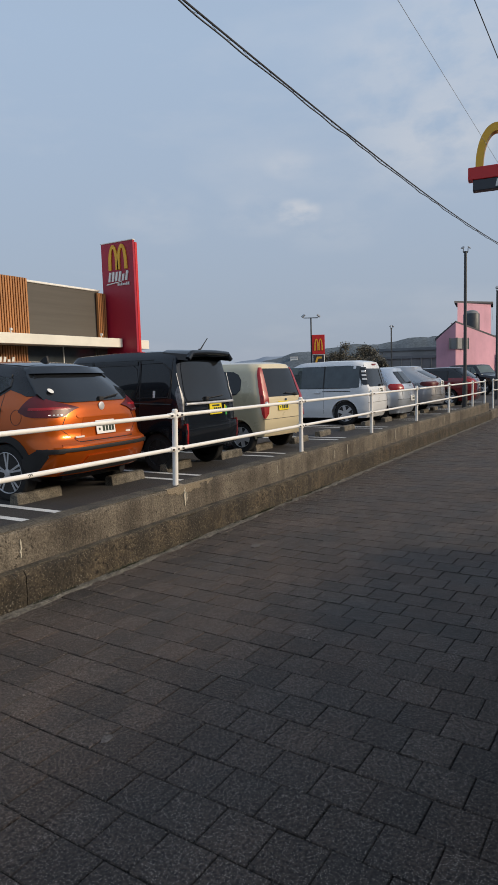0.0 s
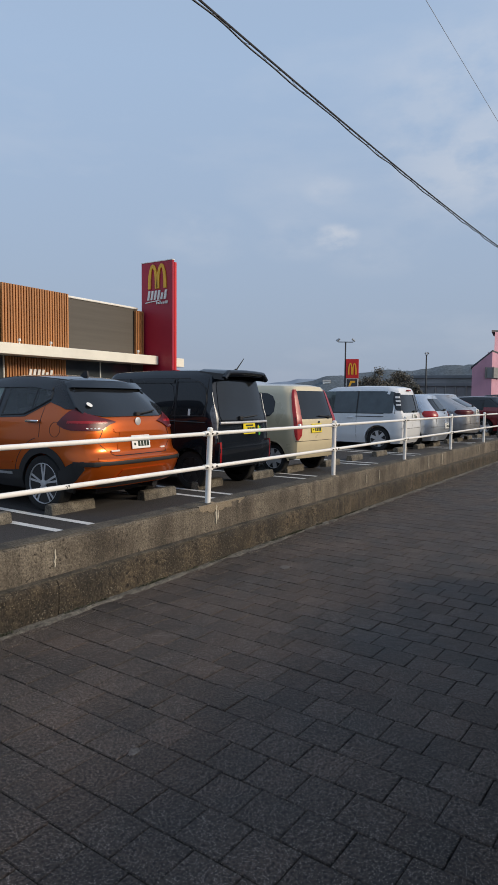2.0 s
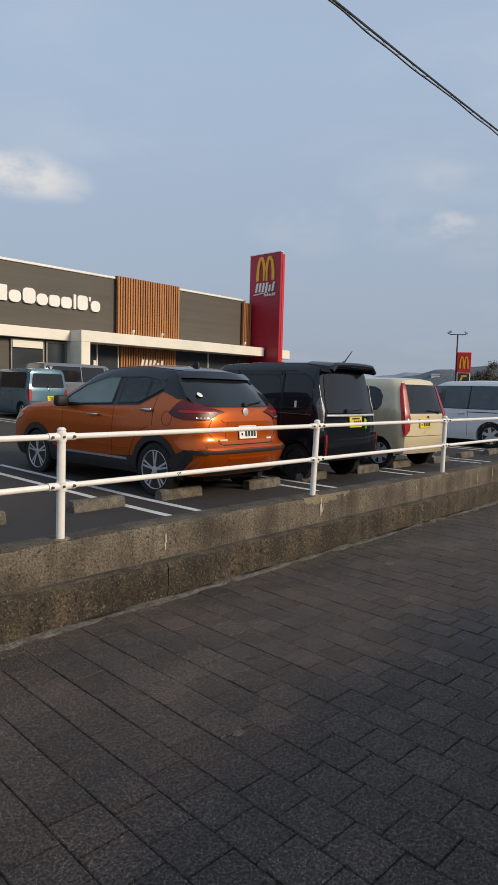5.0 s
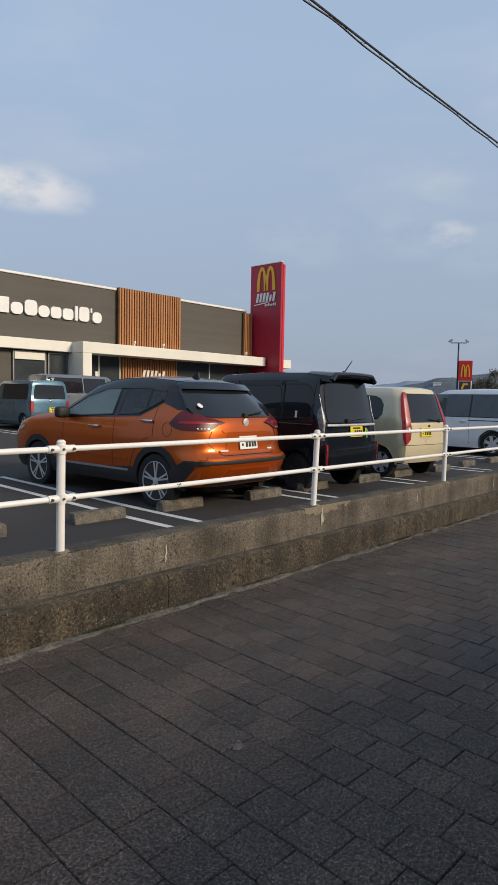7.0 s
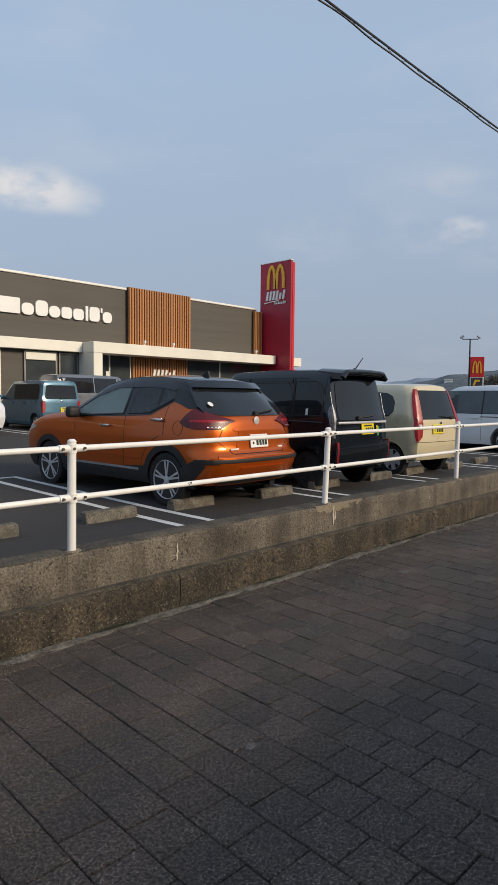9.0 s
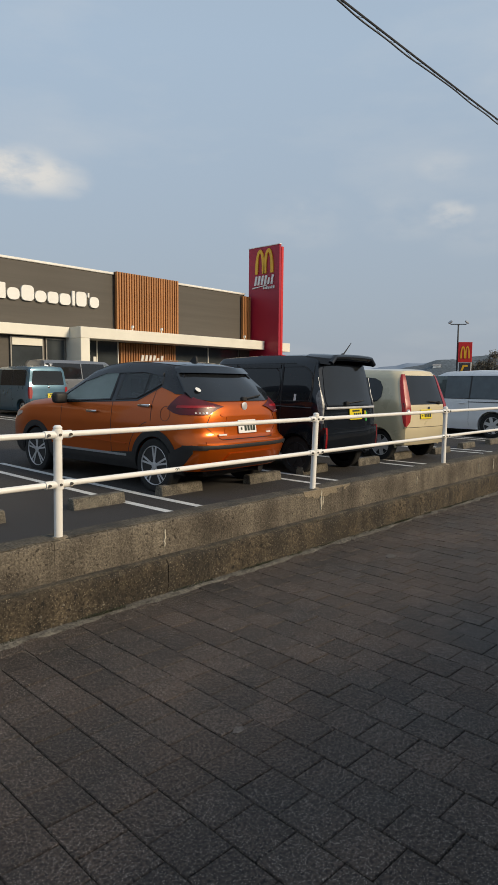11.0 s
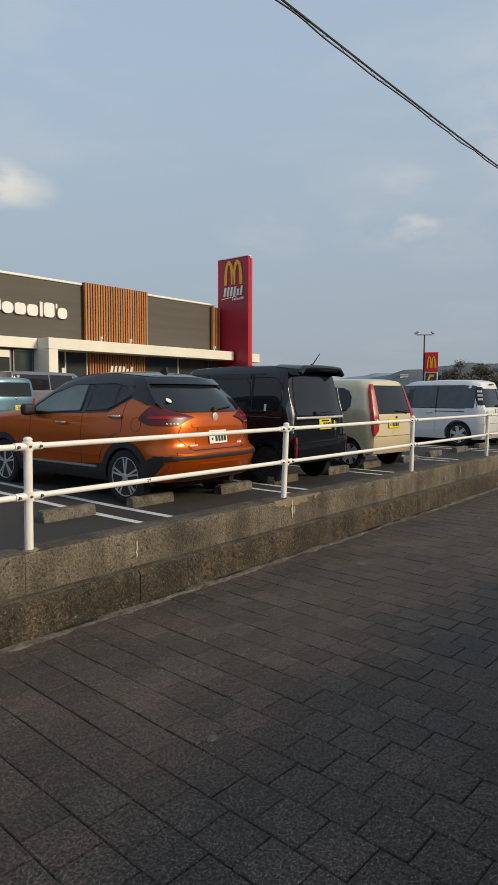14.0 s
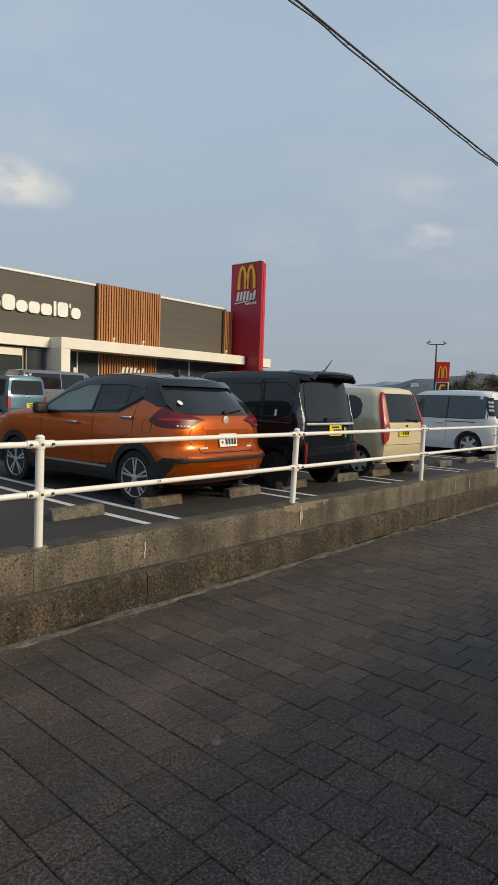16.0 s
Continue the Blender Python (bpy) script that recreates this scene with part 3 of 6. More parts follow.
for dx, dz, ln in ((0.0, 0.0, 0.03), (0.018, 0.006, 0.02), (-0.014, 0.008, 0.016)):
    part("scuff", shifted(box(-0.003, 0.003, -0.0015, 0.0015, -ln / 2, ln / 2, 0.001), pose(1.08 + dx, 4.9785, 0.962 + dz, 0, 35 - dx * 2600, 0)), M["bolt"], white_rail, "dark scuff mark")
guard_rail([21.8, 24.8, 27.8, 30.8], "white enamelled steel guard rail beyond the gap")

# ---------------------------------------------------------------- stall lines and wheel stops
PITCH, LINE0 = 2.6, 2.37


def stall(k):
    """The line to the left of stall k; the stalls further along are wider."""
    return LINE0 + 2.63 * k + (0.22 * max(0, k - 2) if k < 5 else 0.66)


def line_strip(x0, x1, y0, y1, lift=0.004):
    own = bmesh.new()
    n = max(1, int(abs(y1 - y0) / 0.5)) if y1 - y0 > x1 - x0 else 1
    for i in range(n):
        ya, yb = y0 + (y1 - y0) * i / n, y0 + (y1 - y0) * (i + 1) / n
        own.faces.new([own.verts.new((x, y, lot_z(y) + lift)) for x, y in ((x0, ya), (x1, ya), (x1, yb), (x0, yb))])
    bmesh.ops.remove_doubles(own, verts=own.verts, dist=1e-4)
    return own


for k in range(-3, 10):
    xr = stall(k)
    own = line_strip(xr - 0.05, xr + 0.05, 6.08, 10.75)
    own = join(own, line_strip(xr - 0.48, xr - 0.38, 6.06, 10.75))
    own = join(own, line_strip(xr - 0.38, xr - 0.05, 10.65, 10.75))
    solid("parking_line", own, M["white_line"], "white painted hairpin line between two stalls", "road marking", group="stall lines", kind="structure", sharp=0)
for k in range(-1, 8):
    xr = 4.9 + PITCH * k
    own = line_strip(xr - 0.05, xr + 0.05, 18.6, 24.0)
    own = join(own, line_strip(xr - 0.48, xr - 0.38, 18.6, 24.0))
    own = join(own, line_strip(xr - 0.38, xr - 0.05, 18.6, 18.7))
    solid("parking_line", own, M["white_line"], "white painted hairpin line between two stalls", "road marking", group="stall lines", kind="structure", sharp=0)


def wheel_stop():
    own = bmesh.new()
    sec = [(-0.075, 0), (-0.06, 0.1), (-0.045, 0.12), (0.045, 0.12), (0.06, 0.1), (0.075, 0)]
    rows = []
    for x, s in ((-0.33, 0.9), (-0.32, 1), (-0.1, 1), (0.1, 1), (0.32, 1), (0.33, 0.9)):
        rows.append([own.verts.new((x, y * s, z * s)) for y, z in sec])
    for a, b in zip(rows, rows[1:]):
        for j in range(len(sec) - 1):
            own.faces.new((a[j], b[j], b[j + 1], a[j + 1]))
        own.faces.new((a[-1], b[-1], b[0], a[0]))
    own.faces.new(rows[0]), own.faces.new(rows[-1][::-1])
    return own


first = solid("wheel_stop", wheel_stop(), M["stop"], "weathered concrete wheel stop on the asphalt", "wheel stop", pose(2.78, 6.9, 0.32), "wheel stops")
for k in range(-2, 9):
    for off, dy in ((0.41, 0.0), (1.85, -0.02)):
        x = stall(k) + off
        if abs(x - 2.78) > 0.01:
            copy_thing(first, pose(x + random.uniform(-0.04, 0.04), (6.9 if x < 3.5 else 6.79) + dy + random.uniform(-0.04, 0.04), 0.32, 0, 0, random.uniform(-2, 2)))


# ---------------------------------------------------------------- cars
def smooth_table(table, lo, hi, n=240, width=9):
    """A table of pairs as an evenly sampled, softened curve."""
    a = np.array(sorted(table), float)
    s = np.linspace(lo, hi, n)
    v = np.interp(s, a[:, 0], a[:, 1])
    pad = np.concatenate([np.full(width, v[0]), v, np.full(width, v[-1])])
    k = np.hanning(2 * width + 1)
    v = np.convolve(pad, k / k.sum(), "same")[width:-width]
    return lambda q: float(np.interp(q, s, v))


class Shell:
    """A car body, rear at y = 0, wheels on z = 0, nose towards +y."""

    def __init__(self, rear, front, top, width, floor=0.22, bulge=0.07, tail=0.06, nose=0.16, crown=0.035, sharp_top=3):
        self.h = max(z for _, z in top)
        self.len = max(y for _, y in front)
        self.R = smooth_table(rear, 0, self.h, width=5)
        self.F = smooth_table(front, 0, self.h, width=5)
        self.T = smooth_table(top, 0, self.len, width=sharp_top)
        self.W = smooth_table(width, 0, self.h, width=6)
        self.floor, self.bulge, self.tail, self.nose, self.crown = floor, bulge, tail, nose, crown

    def plan(self, u):
        a, b = max(0.0, 1 - u / 0.07), max(0.0, (u - 0.84) / 0.16)
        return 1 - self.tail * a * a - self.nose * b * b

    def u_of(self, y, z):
        return (y - self.R(z)) / (self.F(z) - self.R(z))

    def half(self, y, z):
        u = min(1.0, max(0.0, self.u_of(y, z)))
        w = self.W(z) * self.plan(u)
        t = self.T(y)
        v = (z - self.floor) / max(0.1, t - self.floor)
        return w - 0.05 * max(0.0, min(1.0, (v - 0.88) / 0.12)) ** 2

    def back(self, x, z):
        f = min(1.0, abs(x) / max(0.05, self.half(self.R(z), z)))
        return self.R(z) - self.bulge * (1 - f ** 4)

    def top_at(self, u):
        y = self.len * u
        for _ in range(6):
            z = self.T(y)
            y = self.R(z) + (self.F(z) - self.R(z)) * u
        return y, z

    def body(self, nu=60, nv=26, nf=12):
        bm = bmesh.new()
        us = [0, 0.006, 0.014, 0.025, 0.04, 0.055] + list(np.linspace(0.07, 1, nu))
        fs = np.linspace(-1, 1, nf + 1)
        tops = [self.top_at(u) for u in us]

        def side(u, zt, v, s):
            z = self.floor + (zt - self.floor) * v
            y = self.R(z) + (self.F(z) - self.R(z)) * u
            w = self.W(z) * self.plan(u) - 0.05 * max(0.0, (v - 0.88) / 0.12) ** 2
            return Vector((s * w, y, z))

        vs = np.linspace(0, 1, nv + 1)
        for s in (-1, 1):
            g = [[bm.verts.new(side(u, t[1], v, s)) for v in vs] for u, t in zip(us, tops)]
            for a, b in zip(g, g[1:]):
                for k in range(nv):
                    bm.faces.new((a[k], b[k], b[k + 1], a[k + 1]))
        for lvl in (0, 1):
            g = []
            for u, t in zip(us, tops):
                p = side(u, t[1], lvl, 1)
                row = []
                for f in fs:
                    q = Vector((f * p.x, p.y, p.z))
                    if lvl:
                        q.z += self.crown * (1 - f * f) * min(1, u / 0.03 + 0.3)
                    q.y -= self.bulge * (1 - f ** 4) * max(0.0, 1 - u / 0.05)
                    q.y += self.bulge * 2 * (1 - f ** 4) * max(0.0, (u - 0.93) / 0.07)
                    row.append(bm.verts.new(q))
                g.append(row)
            for a, b in zip(g, g[1:]):
                for k in range(nf):
                    bm.faces.new((a[k], b[k], b[k + 1], a[k + 1]))
        for u, t, sg in ((0, tops[0], -1), (1, tops[-1], 2)):
            g = []
            for v in vs:
                p = side(u, t[1], v, 1)
                row = []
                for f in fs:
                    q = Vector((f * p.x, p.y + sg * self.bulge * (1 - f ** 4), p.z))
                    if v == 1:
                        q.z += self.crown * (1 - f * f) * (0.3 if u == 0 else 1)
                    row.append(bm.verts.new(q))
                g.append(row)
            for a, b in zip(g, g[1:]):
                for k in range(nf):
                    bm.faces.new((a[k], b[k], b[k + 1], a[k + 1]))
        bmesh.ops.remove_doubles(bm, verts=bm.verts, dist=0.0015)
        bmesh.ops.recalc_face_normals(bm, faces=bm.faces)
        return bm

    # panels that lie on the body -----------------------------------------
    def plate(self, rows, off=0.005, skirt=0.02):
        """Rows of points with their outward directions, as a raised skin with a rim."""
        bm = bmesh.new()
        g = [[bm.verts.new(p + n * off) for p, n in r] for r in rows]
        for a, b in zip(g, g[1:]):
            for k in range(len(a) - 1):
                bm.faces.new((a[k], a[k + 1], b[k + 1], b[k]))
        low = [[bm.verts.new(p - n * skirt) for p, n in r] for r in rows]
        m, n_ = len(g), len(g[0])
        ring = [(0, j) for j in range(n_)] + [(i, n_ - 1) for i in range(1, m)] + [(m - 1, j) for j in range(n_ - 2, -1, -1)] + [(i, 0) for i in range(m - 2, 0, -1)]
        for (i, j), (k, l) in zip(ring, ring[1:] + ring[:1]):
            bm.faces.new((g[i][j], g[k][l], low[k][l], low[i][j]))
        return bm

    def on_side(self, s, cols, off=0.005, nz=6, ny=5):
        """cols: (y, low z, high z) from rear to front."""
        c = np.array(cols, float)
        yy = np.concatenate([np.linspace(c[i, 0], c[i + 1, 0], ny, endpoint=False) for i in range(len(c) - 1)] + [c[-1:, 0]])
        rows = []
        for y in yy:
            lo, hi = np.interp(y, c[:, 0], c[:, 1]), np.interp(y, c[:, 0], c[:, 2])
            row = []
            for t in np.linspace(0, 1, nz + 1):
                z = lo + (hi - lo) * t
                row.append((Vector((s * self.half(y, z), y, z)), Vector((s, 0, 0.15)).normalized()))
            rows.append(row)
        return self.plate(rows, off)

    def on_back(self, levels, off=0.005, nx=10, nz=4):
        """levels: (z, left x, right x) from below."""
        c = np.array(levels, float)
        zz = np.concatenate([np.linspace(c[i, 0], c[i + 1, 0], nz, endpoint=False) for i in range(len(c) - 1)] + [c[-1:, 0]])
        rows = []
        for z in zz:
            lo, hi = np.interp(z, c[:, 0], c[:, 1]), np.interp(z, c[:, 0], c[:, 2])
            rows.append([(Vector((x, self.back(x, z), z)), Vector((0, -1, 0.1)).normalized()) for x in np.linspace(lo, hi, nx + 1)])
        return self.plate(rows, off)

    def on_corner(self, s, levels, off=0.012, nz=3, nb=6, ns=6):
        """A panel that wraps from the back round to the side. levels: (z, inner x, reach along the side) from below."""
        c = np.array(levels, float)
        zz = np.concatenate([np.linspace(c[i, 0], c[i + 1, 0], nz, endpoint=False) for i in range(len(c) - 1)] + [c[-1:, 0]])
        rows = []
        for z in zz:
            inner, deep = np.interp(z, c[:, 0], c[:, 1]), np.interp(z, c[:, 0], c[:, 2])
            y0 = self.R(z)
            w = self.half(y0, z)
            row = [(Vector((s * x, self.back(x, z), z)), Vector((s * 0.5 * max(0, x / w) ** 6, -1, 0.1)).normalized()) for x in np.linspace(min(inner, w - 0.01), w, nb + 1)]
            row += [(Vector((s * self.half(y, z), y, z)), Vector((s, -0.5 * (1 - (y - y0) / max(deep, 0.01)) ** 4, 0.1)).normalized()) for y in np.linspace(y0, y0 + deep, ns + 1)[1:]]
            rows.append(row)
        return self.plate(rows, off)

    def on_top(self, y0, y1, f=0.97, off=0.006, n=14, nf=10):
        rows = []
        for y in np.linspace(y0, y1, n):
            z = self.T(y)
            w = self.half(y, z)
            rows.append([(Vector((k * w, y, z + self.crown * (1 - k * k))), Vector((0, 0, 1))) for k in np.linspace(-f, f, nf + 1)])
        return self.plate(rows, off, 0.012)

    def arch(self, s, yc, zc, r0, r1, a0=-12, a1=192, off=0.008, n=22):
        rows = []
        for a in np.linspace(radians(a0), radians(a1), n):
            row = []
            for r in np.linspace(r0, r1, 4):
                y, z = yc + r * math.cos(a), max(0.2, zc + r * math.sin(a))
                row.append((Vector((s * self.half(y, z), y, z)), Vector((s, 0, 0))))
            rows.append(row)
        return self.plate(rows, off, 0.03)


def wheel(parent, x, y, r, s, spokes, rim_mat, wide=0.19, twin=True, rim=0.68):
    """s: the side of the car, -1 or 1."""
    h = wide / 2
    bmw = lathe([(r * rim * 0.97, -h * 0.9), (r * 0.84, -h), (r * 0.95, -h * 0.93), (r, -h * 0.7), (r, h * 0.7), (r * 0.95, h * 0.93), (r * 0.84, h), (r * rim * 0.97, h * 0.9)], 36, caps=False)
    tyre = part("wheel", shifted(bmw, pose(x, y, r)), M["rubber"], parent)
    tagged(tyre, "black rubber tyre")
    rr = r * rim
    o = s * h
    own = lathe([(rr * 0.97, -0.012), (rr * 0.9, -0.03), (rr * 0.88, -0.07), (0.02, -0.075)], 36)
    for v in own.verts:
        v.co.x = o * 0.92 + s * v.co.x
    part("rim", shifted(own, pose(x, y, r)), M["plastic"], tyre)
    own = lathe([(rr * 0.985, -0.012), (rr, 0.0), (rr * 0.98, 0.003), (rr * 0.955, -0.006), (rr * 0.95, -0.03)], 36, caps=False)
    for v in own.verts:
        v.co.x = o * 0.92 + s * v.co.x
    for k in range(spokes):
        for d in ((-0.14, 0.14) if twin else (0,)):
            a = k * math.tau / spokes + 0.3
            b0, b1 = a + d * 0.6, a + d
            p0 = Vector((0, 0.14 * rr * math.cos(b0), 0.14 * rr * math.sin(b0)))
            p1 = Vector((0, 0.96 * rr * math.cos(b1), 0.96 * rr * math.sin(b1)))
            t = Vector((0, -math.sin(b1), math.cos(b1)))
            w0, w1 = (0.01, 0.013) if twin else (0.04, 0.042)
            q = bmesh.new()
            ring = [p0 - t * w0, p0 + t * w0, p1 + t * w1, p1 - t * w1]
            A = [q.verts.new(c + Vector((o * 0.9 - s * (0.006 if i > 1 else 0.002), 0, 0))) for i, c in enumerate(ring)]
            B = [q.verts.new(c + Vector((o * 0.9 - s * 0.04, 0, 0))) for c in ring]
            q.faces.new(A), q.faces.new(B[::-1])
            for i in range(4):
                q.faces.new((A[i], A[(i + 1) % 4], B[(i + 1) % 4], B[i]))
            own = join(own, q)
    cap = lathe([(rr * 0.2, -0.03), (rr * 0.19, 0.0), (rr * 0.1, 0.006), (0.005, 0.006)], 20)
    for v in cap.verts:
        v.co.x = o * 0.9 + s * v.co.x
    own = join(own, cap)
    part("spokes", shifted(own, pose(x, y, r)), rim_mat, tyre, "alloy wheel spokes")
    return tyre


def finished_body(shell, wheels, r, material, parent, name="body", roof=None, cabin=()):
    """The shell with its wheel arches cut out, and its cabin where windows are clear: the windows' outlines in y, z and a box."""
    me = mesh_of(name, shell.body(), material)
    ob = new(name, me)
    cut = bmesh.new()
    for y, rad in wheels:
        for s in (-1, 1):
            w = shell.W(0.45)
            cut = rod((s * (w - 0.24), y, r + 0.01), (s * (w + 0.3), y, r + 0.01), rad, n=30, bm=cut)
    cutters = [cut]
    if cabin:
        cutters.append(box(*cabin[-1]))
        for outline in cabin[:-1]:
            # outline in y, z pushed straight through the car
            cutters.append(shifted(prism([(y, z) for y, z in outline], 2.4), pose(1.2, 0, 0, 0, 0, 90)))
    for cut in cutters:
        bmesh.ops.recalc_face_normals(cut, faces=cut.faces)
        cm = bpy.data.meshes.new("cut")
        cut.to_mesh(cm)
        cut.free()
        co = new("cut", cm)
        mod = ob.modifiers.new("cut", "BOOLEAN")
        mod.operation, mod.object, mod.solver = "DIFFERENCE", co, "EXACT"
        dg = bpy.context.evaluated_depsgraph_get()
        done = bpy.data.meshes.new_from_object(ob.evaluated_get(dg))
        ob.modifiers.clear()
        ob.data = done
        bpy.data.objects.remove(co)
        bpy.data.meshes.remove(cm)
    if not done.materials:
        done.materials.append(material)
    if roof:
        done.materials.append(M["black"])
        for poly in done.polygons:
            if roof(poly.center):
                poly.material_index = 1
    if cabin:
        done.materials.append(M["cabin"])
        x0, x1, y0, y1, z0, z1 = cabin[-1]
        for poly in done.polygons:
            c = poly.center
            if y0 - 0.12 < c.y < y1 + 0.6 and z0 - 0.01 < c.z < min(z1 + 0.02, shell.T(c.y) - 0.03) and abs(c.x) < shell.half(c.y, c.z) - 0.012:
                poly.material_index = len(done.materials) - 1
    ob.parent = parent
    return ob


def plate(parent, x, y, z, kind, tilt=8):
    m = pose(x, y, z, -tilt, 0, 0)
    p = part("number_plate", shifted(box(-0.165, 0.165, -0.006, 0.006, -0.0825, 0.0825, 0.004), m), M[kind], parent, "number plate with dark bars")
    own = None
    for x0, x1, z0, z1 in ((-0.1, 0.1, 0.038, 0.062), (-0.13, -0.1, -0.04, -0.01), (-0.06, -0.02, -0.055, 0.02), (-0.005, 0.035, -0.055, 0.02), (0.05, 0.09, -0.055, 0.02), (0.1, 0.14, -0.055, 0.02)):
        own = box(x0, x1, -0.0085, -0.004, z0, z1, 0.001, own)
    part("bars", shifted(own, m), M["plate_ink"], p)


def handle(shell, parent, s, y, z, material, ln=0.2):
    own = box(-0.012, 0.03, -ln / 2, ln / 2, -0.017, 0.017, 0.01, seg=2)
    part("door_handle", shifted(own, pose(s * (shell.half(y, z) + 0.012), y, z, 0, 0, 0 if s > 0 else 180)), material, parent)


def mirror(shell, parent, s, y, z, material):
    own = box(-0.1, 0.1, -0.065, 0.075, -0.08, 0.08, 0.06, seg=4)
    own = rod((-s * 0.17, 0.02, -0.05), (0, 0, -0.02), 0.022, n=8, bm=own)
    part("door_mirror", shifted(own, pose(s * (shell.half(y, z) + 0.14), y, z)), material, parent)


def seam(shell, parent, s, cols, material):
    part("door_seam", shell.on_side(s, cols, 0.0015, 8, 2), material, parent)


def wiper(shell, parent, x0, z0, x1, z1):
    pts = []
    for t in np.linspace(0, 1, 8):
        x, z = x0 + (x1 - x0) * t, z0 + (z1 - z0) * t
        pts.append((x, shell.back(x, z) - 0.035, z))
    part("wiper", tube(pts, 0.009, 6, box(x0 - 0.04, x0 + 0.04, shell.back(x0, z0) - 0.05, shell.back(x0, z0), z0 - 0.03, z0 + 0.025, 0.01)), M["plastic"], parent)


def crossover(m):
    """The orange two-tone crossover."""
    car = thing("crossover_car", "orange compact crossover with a black roof, parked nose-in", "car", m, "parked cars")
    L = 4.29
    sh = Shell(rear=[(0.2, 0.2), (0.36, 0.08), (0.5, 0.01), (0.6, -0.02), (0.655, -0.005), (0.69, 0.085), (0.76, 0.1), (0.95, 0.11), (1.08, 0.14), (1.15, 0.2), (1.3, 0.36), (1.45, 0.53), (1.56, 0.64), (1.63, 0.7)],
               front=[(0.2, L - 0.12), (0.45, L), (0.75, L - 0.02), (0.98, L - 0.14), (1.63, L - 0.4)],
               top=[(0, 1.54), (0.6, 1.555), (0.8, 1.58), (1.2, 1.61), (1.6, 1.612), (1.95, 1.585), (2.25, 1.51), (2.7, 1.27), (2.95, 1.135), (3.6, 1.065), (4.1, 0.96), (L, 0.8)],
               width=[(0.2, 0.8), (0.35, 0.865), (0.6, 0.88), (0.85, 0.878), (1.0, 0.86), (1.1, 0.84), (1.2, 0.79), (1.4, 0.7), (1.63, 0.6)],
               floor=0.3, bulge=0.12, tail=0.12)
    r, yr, yf = 0.335, 0.72, 3.42
    rear_glass = [(0.72, 1.33, 1.42), (0.88, 1.25, 1.475), (1.1, 1.155, 1.495), (1.52, 1.135, 1.505)]
    front_glass = [(1.63, 1.13, 1.505), (1.95, 1.115, 1.475), (2.3, 1.1, 1.375), (2.6, 1.095, 1.22), (2.75, 1.09, 1.13)]
    outlines = [[(y, lo) for y, lo, hi in g] + [(y, hi) for y, lo, hi in g[::-1]] for g in (rear_glass, front_glass)]

    def in_glass(y, z):
        for g in (rear_glass, front_glass):
            c = np.array(g)
            if c[0, 0] < y < c[-1, 0] and np.interp(y, c[:, 0], c[:, 1]) < z < np.interp(y, c[:, 0], c[:, 2]):
                return True
        return False

    finished_body(sh, ((yr, 0.375), (yf, 0.375)), r, M["orange"], car, cabin=outlines + [(-0.58, 0.58, 0.8, 2.2, 0.9, 1.46)], roof=lambda c: 0.3 < c.y < 2.8 and c.z > 1.34 - 0.12 * max(0.0, c.y - 2.0))
    for s in (-1, 1):
        for y in (yr, yf):
            wheel(car, s * 0.785, y, r, s, 5, M["alloy"], rim=0.73)
            part("arch_cladding", sh.arch(s, y, r, 0.36, 0.445), M["plastic"], car, "black wheel-arch cladding")
        part("sill_cladding", sh.on_side(s, [(yr + 0.36, 0.255, 0.48), (1.7, 0.255, 0.44), (2.6, 0.255, 0.44), (yf - 0.36, 0.255, 0.48)], 0.012), M["plastic"], car, "black sill cladding")
        part("sill_strip", sh.on_side(s, [(1.25, 0.41, 0.44), (2.8, 0.41, 0.44)], 0.02, 2), M["galv"], car, "thin silver sill strip")
        line = [(0.46, 1.24), (0.56, 1.275), (0.64, 1.3), (0.7, 1.3), (1.08, 1.12), (1.55, 1.1), (2.3, 1.075), (2.7, 1.055), (2.9, 1.05)]
        surround = sh.on_side(s, [(y, z, max(z + 0.03, min(sh.T(y) - 0.012, 1.2 + (y - 0.2) * 0.9))) for y, z in line], 0.004, 44, 18)
        bmesh.ops.delete(surround, geom=[f for f in surround.faces if in_glass(f.calc_center_median().y, f.calc_center_median().z)], context="FACES")
        for g in outlines:
            loop = [Vector((s * (sh.half(y, z) + 0.006), y, z)) for y, z in g + g[:1]]
            for p, q in zip(loop, loop[1:]):
                if (q - p).length > 0.01:
                    surround = rod(p, q, 0.013, n=6, bm=surround)
        part("window_frame", surround, M["satin_black"], car, "black window surround and floating rear pillar")
        part("rear_pillar", sh.on_corner(s, [(1.215, 0.72, 0.16), (1.25, 0.72, 0.22), (1.29, 0.7, 0.34), (1.4, 0.64, 0.34), (1.53, 0.58, 0.32)], 0.0045), M["satin_black"], car, "black rear pillar")
        part("side_window", sh.on_side(s, rear_glass, 0.009, 6), M["smoke_glass"], car, "tinted rear door window")
        part("side_window", sh.on_side(s, front_glass, 0.009, 6), M["sky_glass"], car, "front door window, sky reflection put into its pale tint")
        part("window_divider", sh.on_side(s, [(0.98, 1.2, 1.475), (1.005, 1.19, 1.48)], 0.012, 4, 2), M["plastic"], car)
        part("rain_visor", sh.on_side(s, [(0.74, 1.43, 1.47), (1.1, 1.48, 1.53), (1.9, 1.47, 1.53), (2.3, 1.36, 1.43)], 0.018, 3), M["dark_glass"], car, "smoked rain visor")
        for y0, z0, z1 in ((1.57, 0.44, 1.1), (2.74, 0.44, 1.06)):
            seam(sh, car, s, [(y0, z0, z1), (y0 + 0.008, z0, z1)], M["plastic"])
